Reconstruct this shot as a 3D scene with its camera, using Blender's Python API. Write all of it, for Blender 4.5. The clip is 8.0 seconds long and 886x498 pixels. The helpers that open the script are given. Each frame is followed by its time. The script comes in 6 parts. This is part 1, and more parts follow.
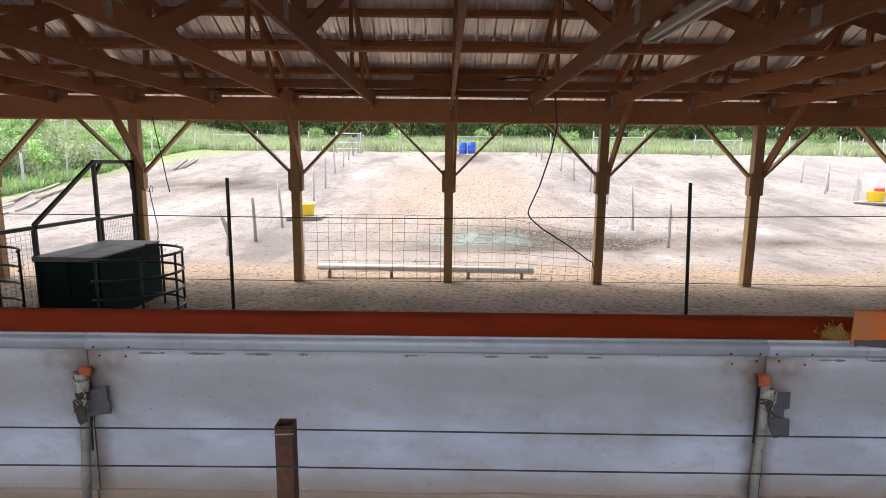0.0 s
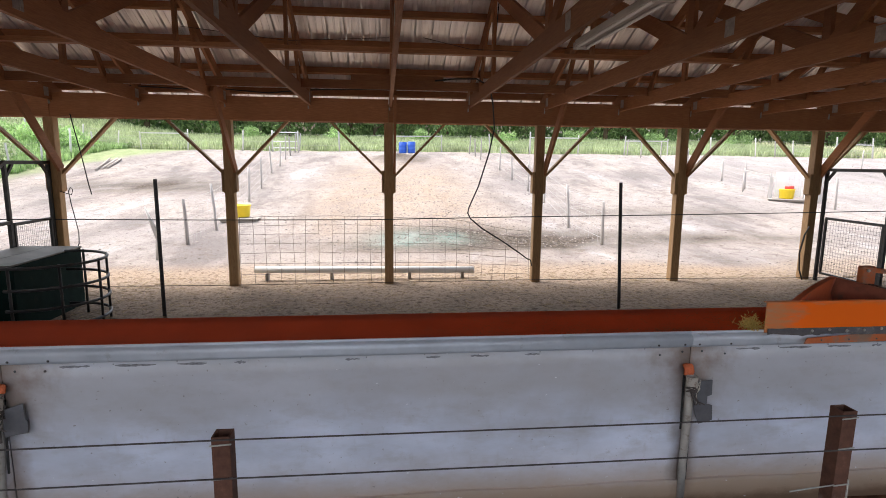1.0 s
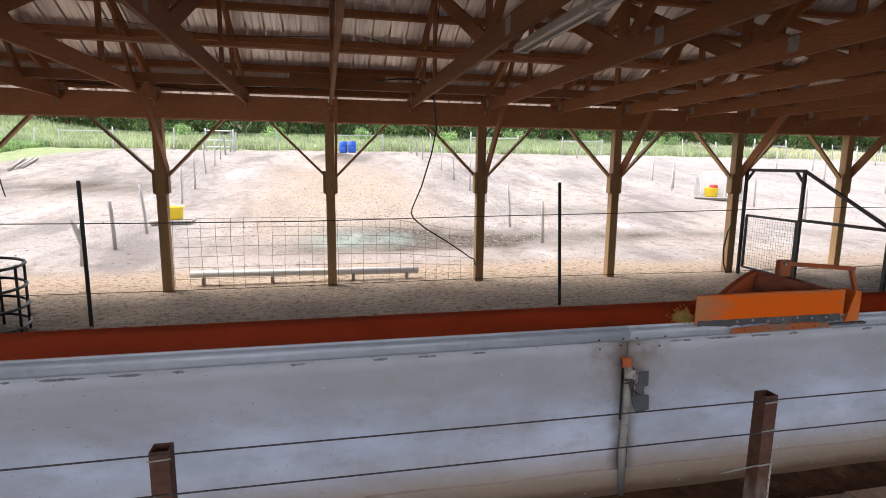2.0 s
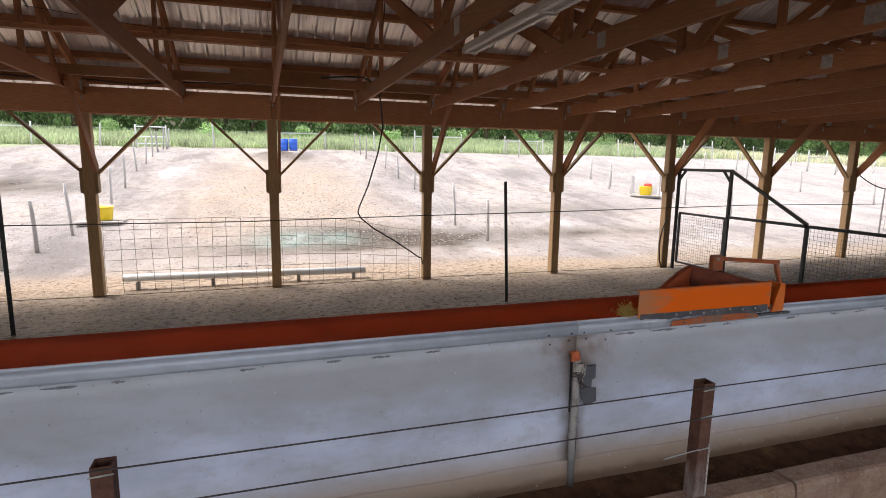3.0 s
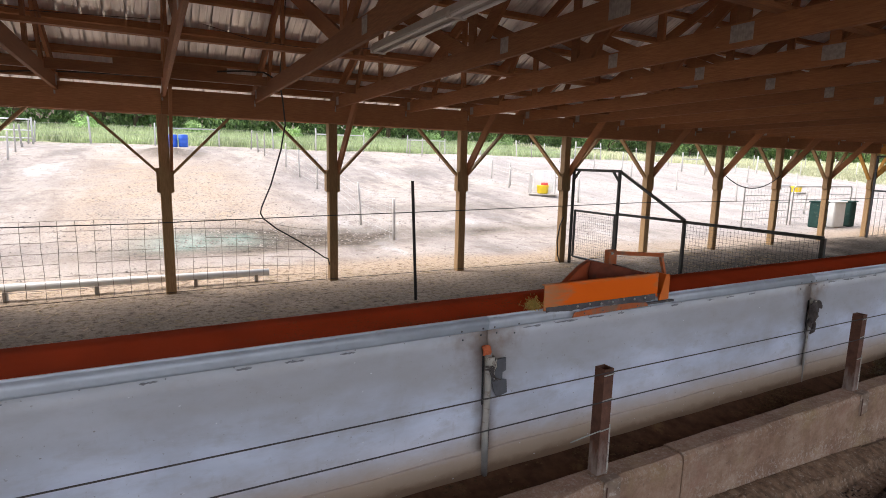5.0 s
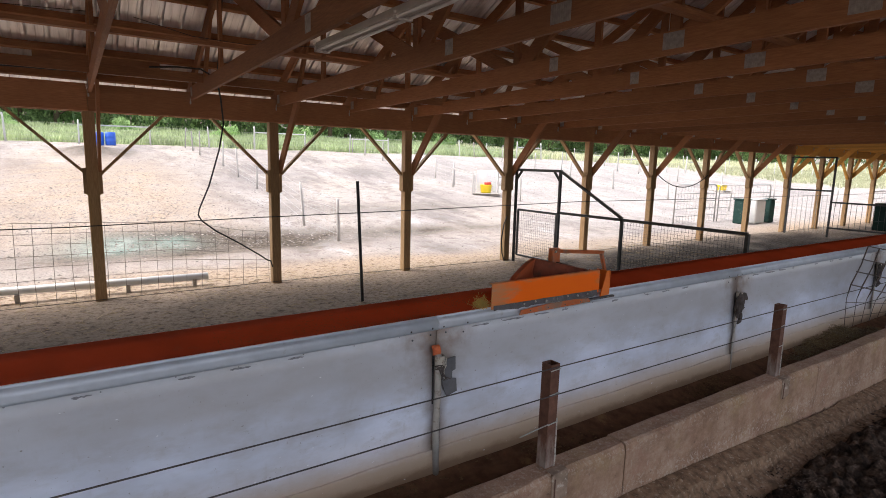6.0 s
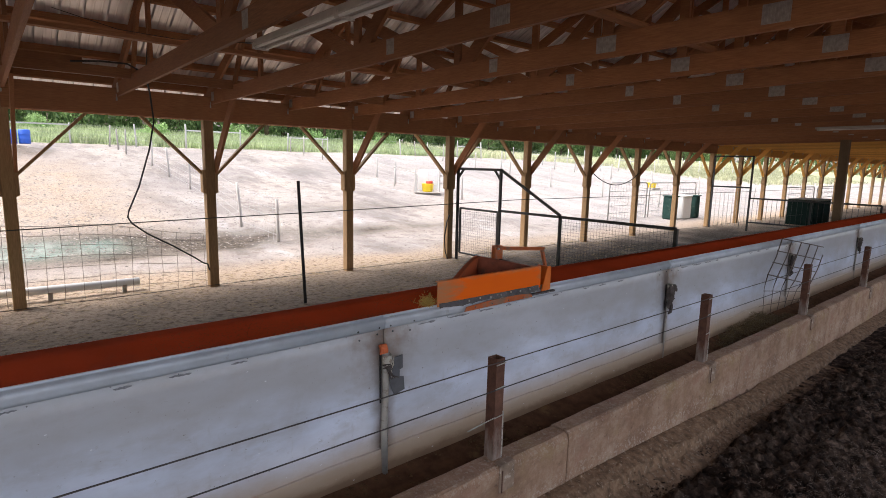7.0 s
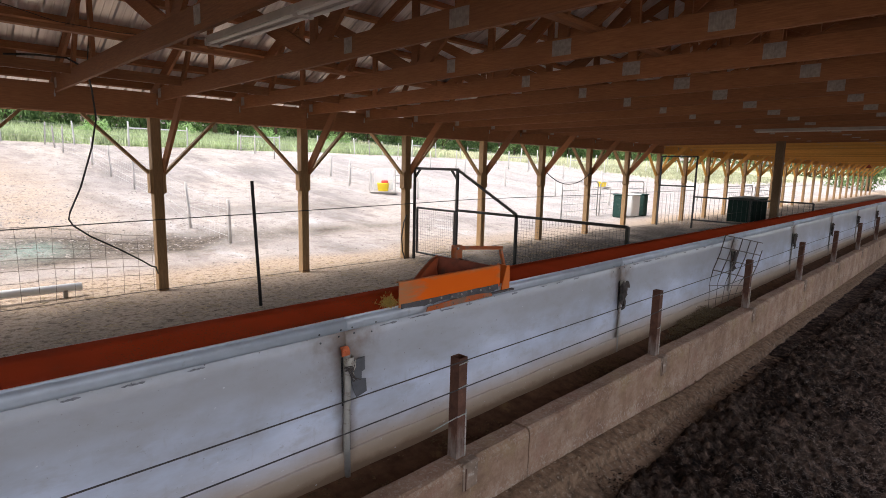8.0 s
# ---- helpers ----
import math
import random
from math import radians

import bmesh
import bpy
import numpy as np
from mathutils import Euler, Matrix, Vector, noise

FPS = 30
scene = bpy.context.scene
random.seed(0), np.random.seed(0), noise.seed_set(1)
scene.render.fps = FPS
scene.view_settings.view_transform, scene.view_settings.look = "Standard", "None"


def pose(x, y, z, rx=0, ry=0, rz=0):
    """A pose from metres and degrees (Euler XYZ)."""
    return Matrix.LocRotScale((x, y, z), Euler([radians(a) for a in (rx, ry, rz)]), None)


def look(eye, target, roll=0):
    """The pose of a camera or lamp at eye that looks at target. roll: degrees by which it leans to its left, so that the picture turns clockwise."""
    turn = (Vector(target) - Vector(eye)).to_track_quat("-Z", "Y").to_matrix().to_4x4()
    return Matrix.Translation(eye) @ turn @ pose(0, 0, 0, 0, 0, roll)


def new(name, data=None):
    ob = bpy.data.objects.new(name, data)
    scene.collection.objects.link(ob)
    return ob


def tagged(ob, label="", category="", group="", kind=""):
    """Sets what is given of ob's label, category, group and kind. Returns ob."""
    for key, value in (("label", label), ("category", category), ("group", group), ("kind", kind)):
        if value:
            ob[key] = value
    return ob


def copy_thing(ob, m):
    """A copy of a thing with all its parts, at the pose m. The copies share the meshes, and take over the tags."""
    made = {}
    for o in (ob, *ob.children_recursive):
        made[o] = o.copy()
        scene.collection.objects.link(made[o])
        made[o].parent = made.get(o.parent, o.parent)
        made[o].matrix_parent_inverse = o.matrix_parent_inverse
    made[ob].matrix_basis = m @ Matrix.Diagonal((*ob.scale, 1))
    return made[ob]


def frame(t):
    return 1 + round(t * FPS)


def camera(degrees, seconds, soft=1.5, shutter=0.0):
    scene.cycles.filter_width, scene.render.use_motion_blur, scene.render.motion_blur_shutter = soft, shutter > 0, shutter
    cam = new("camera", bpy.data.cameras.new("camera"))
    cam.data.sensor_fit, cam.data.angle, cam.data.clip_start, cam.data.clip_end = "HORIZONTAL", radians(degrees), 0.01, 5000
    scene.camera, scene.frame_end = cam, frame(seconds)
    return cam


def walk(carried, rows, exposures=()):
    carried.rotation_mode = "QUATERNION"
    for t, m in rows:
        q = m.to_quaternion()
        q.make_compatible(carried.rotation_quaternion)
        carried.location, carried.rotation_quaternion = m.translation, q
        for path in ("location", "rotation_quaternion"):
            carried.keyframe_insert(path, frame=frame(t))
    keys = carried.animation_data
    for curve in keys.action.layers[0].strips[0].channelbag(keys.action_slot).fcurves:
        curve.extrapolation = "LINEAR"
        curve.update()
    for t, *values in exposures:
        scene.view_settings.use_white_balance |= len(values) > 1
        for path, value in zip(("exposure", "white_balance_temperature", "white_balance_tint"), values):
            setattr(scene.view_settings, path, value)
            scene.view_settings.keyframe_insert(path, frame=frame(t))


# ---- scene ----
cam = camera(78.1, 8.0, 0.9)
EXPOSURE = 1.74
PATH = [
    (0, (-0.069, 0.613, 1.961), (-0.072, 2.589, 1.648), 0.6),
    (0.5, (-0.066, 0.608, 1.966), (0.038, 2.581, 1.655), 0.5),
    (1, (-0.06, 0.595, 1.978), (0.15, 2.559, 1.665), 0.6),
    (1.5, (-0.063, 0.591, 1.987), (0.25, 2.542, 1.674), 0.6),
    (3, (-0.134, 0.603, 1.996), (0.48, 2.481, 1.681), 0.9),
    (3.5, (-0.157, 0.606, 2.001), (0.542, 2.453, 1.685), 1.0),
    (4, (-0.171, 0.602, 2.001), (0.606, 2.418, 1.687), 1.1),
    (4.5, (-0.185, 0.6, 2.001), (0.67, 2.381, 1.688), 1.2),
    (6, (-0.229, 0.609, 2.014), (0.88, 2.244, 1.704), 1.4),
    (6.5, (-0.245, 0.598, 2.014), (0.955, 2.167, 1.706), 1.3),
    (7, (-0.265, 0.596, 2.017), (1.012, 2.104, 1.708), 1.3),
    (7.5, (-0.292, 0.6, 2.017), (1.05, 2.05, 1.709), 1.3),
    (8, (-0.3, 0.624, 2.025), (1.097, 2.021, 1.717), 1.4),
]
walk(cam, [(t, look(e, g, r)) for t, e, g, r in PATH], [(0, EXPOSURE, 6500, 13), (8, EXPOSURE, 6500, 13)])

# ---- world and light ----
world = bpy.data.worlds.new("sky")
scene.world = world
world.use_nodes = True
wn = world.node_tree.nodes
sky = wn.new("ShaderNodeTexSky")
sky.sky_type = "NISHITA"
sky.sun_disc = False
SUN_EL, SUN_ROT = radians(62), radians(300)
sky.sun_elevation, sky.sun_rotation = SUN_EL, SUN_ROT
sky.air_density, sky.dust_density, sky.ozone_density = 1.2, 4.0, 1.0
wn["Background"].inputs["Strength"].default_value = 0.15
haze = wn.new("ShaderNodeHueSaturation")      # thin white overcast
haze.inputs["Saturation"].default_value = 0.55
world.node_tree.links.new(sky.outputs[0], haze.inputs["Color"])
world.node_tree.links.new(haze.outputs[0], wn["Background"].inputs["Color"])
sun = new("sun", bpy.data.lights.new("sun", "SUN"))
sun.data.energy, sun.data.angle, sun.data.color = 0.8, radians(25), (1.0, 0.97, 0.93)
sun_dir = Vector((math.sin(SUN_ROT) * math.cos(SUN_EL), math.cos(SUN_ROT) * math.cos(SUN_EL), math.sin(SUN_EL)))
sun.matrix_world = look(sun_dir * 50, (0, 0, 0))


# ---- materials ----
def mat(name, rough=0.8, metal=0.0):
    m = bpy.data.materials.new(name)
    m.use_nodes = True
    b = m.node_tree.nodes["Principled BSDF"]
    b.inputs["Roughness"].default_value, b.inputs["Metallic"].default_value = rough, metal
    if rough >= 0.9:
        b.inputs["Specular IOR Level"].default_value = 0.12
    return m, m.node_tree, b


def nd(tree, kind, **inputs):
    n = tree.nodes.new(kind)
    for k, v in inputs.items():
        n.inputs[k.replace("_", " ")].default_value = v
    return n


def coords(tree, scale=(1, 1, 1), space="Object"):
    tc = tree.nodes.new("ShaderNodeTexCoord")
    mp = tree.nodes.new("ShaderNodeMapping")
    mp.inputs["Scale"].default_value = scale
    tree.links.new(tc.outputs[space], mp.inputs["Vector"])
    return mp.outputs[0]


def noise_tex(tree, vec, scale, detail=4.0, rough=0.6):
    n = nd(tree, "ShaderNodeTexNoise", Scale=scale, Detail=detail, Roughness=rough)
    tree.links.new(vec, n.inputs["Vector"])
    return n.outputs["Fac"]


def ramp(tree, fac, stops):
    r = tree.nodes.new("ShaderNodeValToRGB")
    els = r.color_ramp.elements
    while len(els) < len(stops):
        els.new(0.5)
    for e, (p, c) in zip(els, stops):
        e.position = p
        e.color = (*c, 1) if len(c) == 3 else c
    tree.links.new(fac, r.inputs[0])
    return r.outputs[0]


def mix(tree, fac, a, b, blend="MIX"):
    m = tree.nodes.new("ShaderNodeMix")
    m.data_type, m.blend_type = "RGBA", blend
    for sock, v in ((m.inputs[0], fac), (m.inputs[6], a), (m.inputs[7], b)):
        if hasattr(v, "links"):
            tree.links.new(v, sock)
        else:
            sock.default_value = v if isinstance(v, (int, float)) else (*v, 1)
    return m.outputs[2]


def bump(tree, b, height, strength=0.3, dist=0.01):
    n = nd(tree, "ShaderNodeBump", Strength=strength, Distance=dist)
    tree.links.new(height, n.inputs["Height"])
    tree.links.new(n.outputs[0], b.inputs["Normal"])


def jitter(tree, col, amount=0.25):
    """Lighter or darker from piece to piece."""
    oi = tree.nodes.new("ShaderNodeObjectInfo")
    r = ramp(tree, oi.outputs["Random"], [(0, (1 - amount,) * 3), (1, (1 + amount,) * 3)])
    return mix(tree, 1.0, col, r, "MULTIPLY")


def wood(name, dark, light, stretch=(1, 1, 12), rough=0.75, vary=0.22, stain=None):
    m, t, b = mat(name, rough)
    v = coords(t, stretch)
    grain = noise_tex(t, v, 9.0, 6.0, 0.65)
    big = noise_tex(t, coords(t), 1.3, 3.0)
    c = ramp(t, grain, [(0.3, dark), (0.7, light)])
    c = mix(t, ramp(t, big, [(0.35, (0.0,) * 3), (0.75, (0.6,) * 3)]), c, stain or dark)
    t.links.new(jitter(t, c, vary), b.inputs["Base Color"])
    bump(t, b, grain, 0.25, 0.004)
    return m


def plain(name, col, rough=0.6, metal=0.0, var=0.18, scale=6.0, bumps=0.0, spots=None, spot_at=(0.62, 0.7), spot_scale=9.0):
    m, t, b = mat(name, rough, metal)
    v = coords(t)
    n = noise_tex(t, v, scale, 5.0)
    lo, hi = tuple(c * (1 - var) for c in col), tuple(min(1, c * (1 + var)) for c in col)
    c = ramp(t, n, [(0.3, lo), (0.7, hi)])
    if spots:
        s = noise_tex(t, v, spot_scale, 6.0, 0.7)
        c = mix(t, ramp(t, s, [(spot_at[0], (0, 0, 0)), (spot_at[1], (1, 1, 1))]), c, spots)
    t.links.new(c, b.inputs["Base Color"])
    if bumps:
        bump(t, b, noise_tex(t, v, scale * 5, 4.0), bumps, 0.006)
    return m


WOOD_X = wood("timber_along_x", (0.255, 0.100, 0.038), (0.46, 0.205, 0.083), (1, 14, 14))
WOOD_Y = wood("timber_along_y", (0.225, 0.087, 0.033), (0.40, 0.171, 0.068), (14, 1, 14))
# lit copy of the timber, with the far ceiling's glow in its colour
WOOD_GLOW = wood("glow_timber", (0.52, 0.25, 0.045), (0.78, 0.43, 0.10), (14, 1, 14))
WOOD_P = wood("timber_post", (0.235, 0.138, 0.06), (0.46, 0.288, 0.138), (14, 14, 1))
WOOD_DARK = wood("dark_timber_post", (0.10, 0.062, 0.032), (0.20, 0.13, 0.072), (14, 14, 1))
LOG_WOOD = wood("bleached_log", (0.34, 0.29, 0.24), (0.58, 0.53, 0.47), (14, 1, 14), 0.9)
GREY_WOOD = wood("weathered_wood", (0.44, 0.43, 0.40), (0.70, 0.68, 0.65), (14, 14, 1), 0.9)
def roof_material():
    m, t, b = mat("roof_sheet_metal", 0.36, 0.55)
    streak = noise_tex(t, coords(t, (9, 0.5, 0.5)), 1.6, 6.0, 0.6)
    c = ramp(t, streak, [(0.32, (0.74, 0.71, 0.71)), (0.5, (0.92, 0.89, 0.89)), (0.7, (0.96, 0.94, 0.95))])
    blot = noise_tex(t, coords(t), 1.7, 6.0, 0.7)
    c = mix(t, ramp(t, blot, [(0.62, (0, 0, 0)), (0.80, (0.45,) * 3)]), c, (0.40, 0.33, 0.28))
    t.links.new(jitter(t, c, 0.07), b.inputs["Base Color"])
    return m


OLD_BOARD = wood("dirty_pallet_wood", (0.34, 0.31, 0.275), (0.54, 0.49, 0.44), (1, 14, 14), 0.9)
ROOF_METAL = roof_material()
PLATE = plain("dusty_nail_plate", (0.37, 0.33, 0.29), 0.6, 0.2, 0.25, 30)
GALV = plain("galvanised_steel", (0.42, 0.42, 0.39), 0.5, 0.25, 0.2, 30)
LAMP_WHITE = plain("white_enamel", (0.44, 0.39, 0.34), 0.7, 0, 0.15, 5, 0, (0.30, 0.25, 0.2), (0.58, 0.75), 9)
TUBE_GLASS = plain("tube_glass", (0.62, 0.58, 0.54), 0.4, 0, 0.03, 5)
BLACK_RUBBER = plain("black_rubber", (0.02, 0.02, 0.02), 0.6, 0, 0.3)
BLACK_STEEL = plain("black_steel", (0.04, 0.039, 0.039), 0.5, 0.3, 0.3, 12, 0.1, (0.09, 0.05, 0.03), (0.6, 0.75))
GREEN_STEEL = plain("dark_green_paint", (0.009, 0.022, 0.018), 0.9, 0.0, 0.25, 8, 0.05, (0.035, 0.035, 0.028), (0.62, 0.78), 7)
GREEN_BIN = plain("faded_green_plastic", (0.022, 0.05, 0.043), 0.9, 0, 0.2, 6, 0, (0.12, 0.12, 0.1), (0.6, 0.75), 8)
GREEN_LID = plain("dusty_green_lid", (0.15, 0.14, 0.115), 0.6, 0.1, 0.2, 4, 0.05, (0.05, 0.06, 0.05), (0.55, 0.7), 3)
WIRE = plain("fence_wire", (0.085, 0.072, 0.07), 0.7, 0.3, 0.3)
NET_WIRE = plain("net_wire", (0.40, 0.39, 0.37), 0.5, 0.2, 0.15)
WIRE_RUST = plain("mesh_wire", (0.13, 0.10, 0.085), 0.6, 0.3, 0.3)
RUST = plain("rusty_steel", (0.115, 0.05, 0.032), 0.8, 0.2, 0.35, 11, 0.3, (0.20, 0.12, 0.08), (0.55, 0.7), 18)
def rust_material():
    m, t, b = mat("limed_rusty_steel", 0.8, 0.15)
    v = coords(t)
    n = noise_tex(t, v, 11.0, 6.0, 0.65)
    c = ramp(t, n, [(0.3, (0.075, 0.030, 0.018)), (0.6, (0.15, 0.065, 0.04)), (0.75, (0.22, 0.11, 0.07))])
    sep = t.nodes.new("ShaderNodeSeparateXYZ")
    t.links.new(v, sep.inputs[0])
    w = nd(t, "ShaderNodeMath")
    w.operation, w.inputs[1].default_value = "MULTIPLY", 0.9
    t.links.new(noise_tex(t, coords(t, (3, 3, 1)), 6.0, 6.0, 0.7), w.inputs[0])
    a = nd(t, "ShaderNodeMath")
    t.links.new(sep.outputs[2], a.inputs[0])
    t.links.new(w.outputs[0], a.inputs[1])
    c = mix(t, ramp(t, a.outputs[0], [(0.42, (0.7,) * 3), (0.68, (0, 0, 0))]), c, (0.33, 0.27, 0.23))
    t.links.new(c, b.inputs["Base Color"])
    bump(t, b, n, 0.4, 0.004)
    return m


LIMED_RUST = rust_material()
BELT = plain("orange_belt", (0.50, 0.062, 0.017), 0.9, 0, 0.14, 2.0, 0.05, (0.34, 0.07, 0.028), (0.60, 0.75), 2.2)
ORANGE = plain("orange_paint", (0.78, 0.17, 0.012), 0.5, 0, 0.10, 4, 0.1, (0.36, 0.17, 0.08), (0.60, 0.66), 5)
ORANGE_OLD = plain("worn_orange_paint", (0.50, 0.12, 0.03), 0.65, 0, 0.25, 6, 0.1, (0.26, 0.15, 0.10), (0.5, 0.62), 6)
FEED = plain("spilled_feed", (0.22, 0.08, 0.032), 0.95, 0, 0.4, 30, 0.6)
RAG_RED = plain("faded_cloth", (0.58, 0.15, 0.065), 0.9, 0, 0.25, 30, 0.5)
PVC_OLD = plain("old_plastic", (0.50, 0.46, 0.40), 0.6, 0, 0.15, 12, 0, (0.16, 0.10, 0.07), (0.52, 0.66), 24)
SPILL = plain("feed_crumbs", (0.13, 0.075, 0.038), 0.95, 0, 0.5, 25)
STRAW = plain("straw", (0.58, 0.38, 0.10), 0.8, 0, 0.3, 10)
RUBBER_GREY = plain("dusty_rubber", (0.10, 0.095, 0.10), 0.8, 0, 0.35, 12, 0.2, (0.28, 0.25, 0.22), (0.56, 0.68), 14)
TAPE = plain("grey_tape", (0.115, 0.115, 0.125), 0.55, 0, 0.15, 20)
PVC = plain("white_plastic", (0.72, 0.72, 0.70), 0.4, 0, 0.08, 3)
YELLOW = plain("yellow_plastic", (0.80, 0.58, 0.02), 0.45, 0, 0.08, 3)
RED = plain("red_plastic", (0.55, 0.06, 0.05), 0.45, 0, 0.08, 3)
BLUE = plain("blue_plastic", (0.02, 0.10, 0.50), 0.4, 0, 0.1, 3)
BARK = plain("bark", (0.10, 0.075, 0.05), 0.95, 0, 0.3, 12, 0.5)
BOLT = plain("bolt_steel", (0.10, 0.10, 0.11), 0.5, 0.6, 0.3)


SEAM_GRIME = 4.22


def panel_material():
    m, t, b = mat("white_feeder_panel", 0.3)
    v = coords(t)
    big = noise_tex(t, coords(t, (0.8, 1, 1.7)), 1.1, 6.0, 0.6)
    c = ramp(t, big, [(0.34, (0.50, 0.51, 0.56)), (0.5, (0.63, 0.67, 0.78)), (0.66, (0.78, 0.83, 0.97))])
    fine = noise_tex(t, coords(t, (1, 1, 0.35)), 14.0, 6.0, 0.7)
    c = mix(t, ramp(t, fine, [(0.58, (0, 0, 0)), (0.76, (0.3,) * 3)]), c, (0.38, 0.35, 0.33))
    smear = noise_tex(t, coords(t, (1, 1, 2.4)), 2.6, 9.0, 0.68)
    c = mix(t, ramp(t, smear, [(0.50, (0, 0, 0)), (0.70, (0.5,) * 3)]), c, (0.41, 0.39, 0.385))
    blot = noise_tex(t, coords(t, (1, 1, 1.3)), 7.0, 7.0, 0.75)
    c = mix(t, ramp(t, blot, [(0.62, (0, 0, 0)), (0.72, (0.5,) * 3)]), c, (0.31, 0.29, 0.275))
    scuff = noise_tex(t, coords(t, (0.8, 1, 22)), 2.0, 6.0, 0.7)
    c = mix(t, ramp(t, scuff, [(0.64, (0, 0, 0)), (0.72, (0.2,) * 3)]), c, (0.72, 0.73, 0.77))
    # feed dust splashed along the foot
    sep = t.nodes.new("ShaderNodeSeparateXYZ")
    t.links.new(v, sep.inputs[0])
    add = nd(t, "ShaderNodeMath")
    wob = nd(t, "ShaderNodeMath")
    wob.operation, wob.inputs[1].default_value = "MULTIPLY", 0.13
    t.links.new(noise_tex(t, coords(t, (1.5, 1, 3)), 4.0, 9.0, 0.72), wob.inputs[0])
    t.links.new(sep.outputs[2], add.inputs[0])
    t.links.new(wob.outputs[0], add.inputs[1])
    sh = nd(t, "ShaderNodeMath")
    sh.inputs[1].default_value = 0.235
    t.links.new(add.outputs[0], sh.inputs[0])
    low = ramp(t, sh.outputs[0], [(0.0, (1, 1, 1)), (0.12, (0.9,) * 3), (0.22, (0.55,) * 3), (0.30, (0.22,) * 3), (0.46, (0, 0, 0))])
    c = mix(t, low, c, (0.50, 0.35, 0.225))
    # darker brown over the lowest few centimetres
    c = mix(t, ramp(t, sh.outputs[0], [(0.0, (0.7,) * 3), (0.02, (0.4,) * 3), (0.055, (0, 0, 0))]), c, (0.22, 0.13, 0.08))
    # warmer grey towards the top of the sheet
    film = nd(t, "ShaderNodeMath")
    film.operation, film.inputs[1].default_value = "MULTIPLY_ADD", 0.45
    t.links.new(noise_tex(t, coords(t, (0.5, 1, 1)), 2.2, 5.0), film.inputs[0])
    t.links.new(sep.outputs[2], film.inputs[2])
    c = mix(t, ramp(t, film.outputs[0], [(0.52, (0, 0, 0)), (0.78, (0.6,) * 3)]), c, (0.45, 0.435, 0.43))
    chip = noise_tex(t, coords(t, (1, 1, 1.6)), 21.0, 2.0, 0.5)
    c = mix(t, ramp(t, chip, [(0.735, (0, 0, 0)), (0.76, (0.8,) * 3)]), c, (0.80, 0.81, 0.84))
    speck = noise_tex(t, v, 38.0, 3.0, 0.5)
    c = mix(t, ramp(t, speck, [(0.70, (0, 0, 0)), (0.76, (0.7,) * 3)]), c, (0.22, 0.19, 0.17))
    # grime spread round the clamps at both ends of a sheet
    for x0, z0, sx, sz in ((0.0, 0.60, 2.3, 1.9), (SEAM_GRIME, 0.60, 2.3, 1.9), (0.0, 0.775, 1.5, 5.0), (SEAM_GRIME, 0.775, 1.5, 5.0), (0.0, 0.05, 6.0, 1.3), (SEAM_GRIME, 0.05, 6.0, 1.3)):
        gm = t.nodes.new("ShaderNodeMapping")
        gm.inputs["Location"].default_value = (-x0 * sx, 0, -z0 * sz)
        gm.inputs["Scale"].default_value = (sx, 0, sz)
        t.links.new(v, gm.inputs["Vector"])
        ln = t.nodes.new("ShaderNodeVectorMath")
        ln.operation = "LENGTH"
        t.links.new(gm.outputs[0], ln.inputs[0])
        ad = nd(t, "ShaderNodeMath")
        t.links.new(ln.outputs["Value"], ad.inputs[0])
        t.links.new(noise_tex(t, v, 7.0, 5.0), ad.inputs[1])
        hv = nd(t, "ShaderNodeMath")
        hv.operation, hv.inputs[1].default_value = "MULTIPLY", 0.5
        t.links.new(ad.outputs[0], hv.inputs[0])
        c = mix(t, ramp(t, hv.outputs[0], [(0.30, (0.75,) * 3), (0.44, (0.36,) * 3), (0.60, (0, 0, 0))]), c, (0.25, 0.175, 0.13))
    t.links.new(c, b.inputs["Base Color"])
    bump(t, b, noise_tex(t, v, 5.0, 3.0), 0.12, 0.01)
    return m


PANEL = panel_material()


def nd_add(tree, a, value):
    n = nd(tree, "ShaderNodeMath")
    tree.links.new(a, n.inputs[0])
    n.inputs[1].default_value = value
    return n.outputs[0]


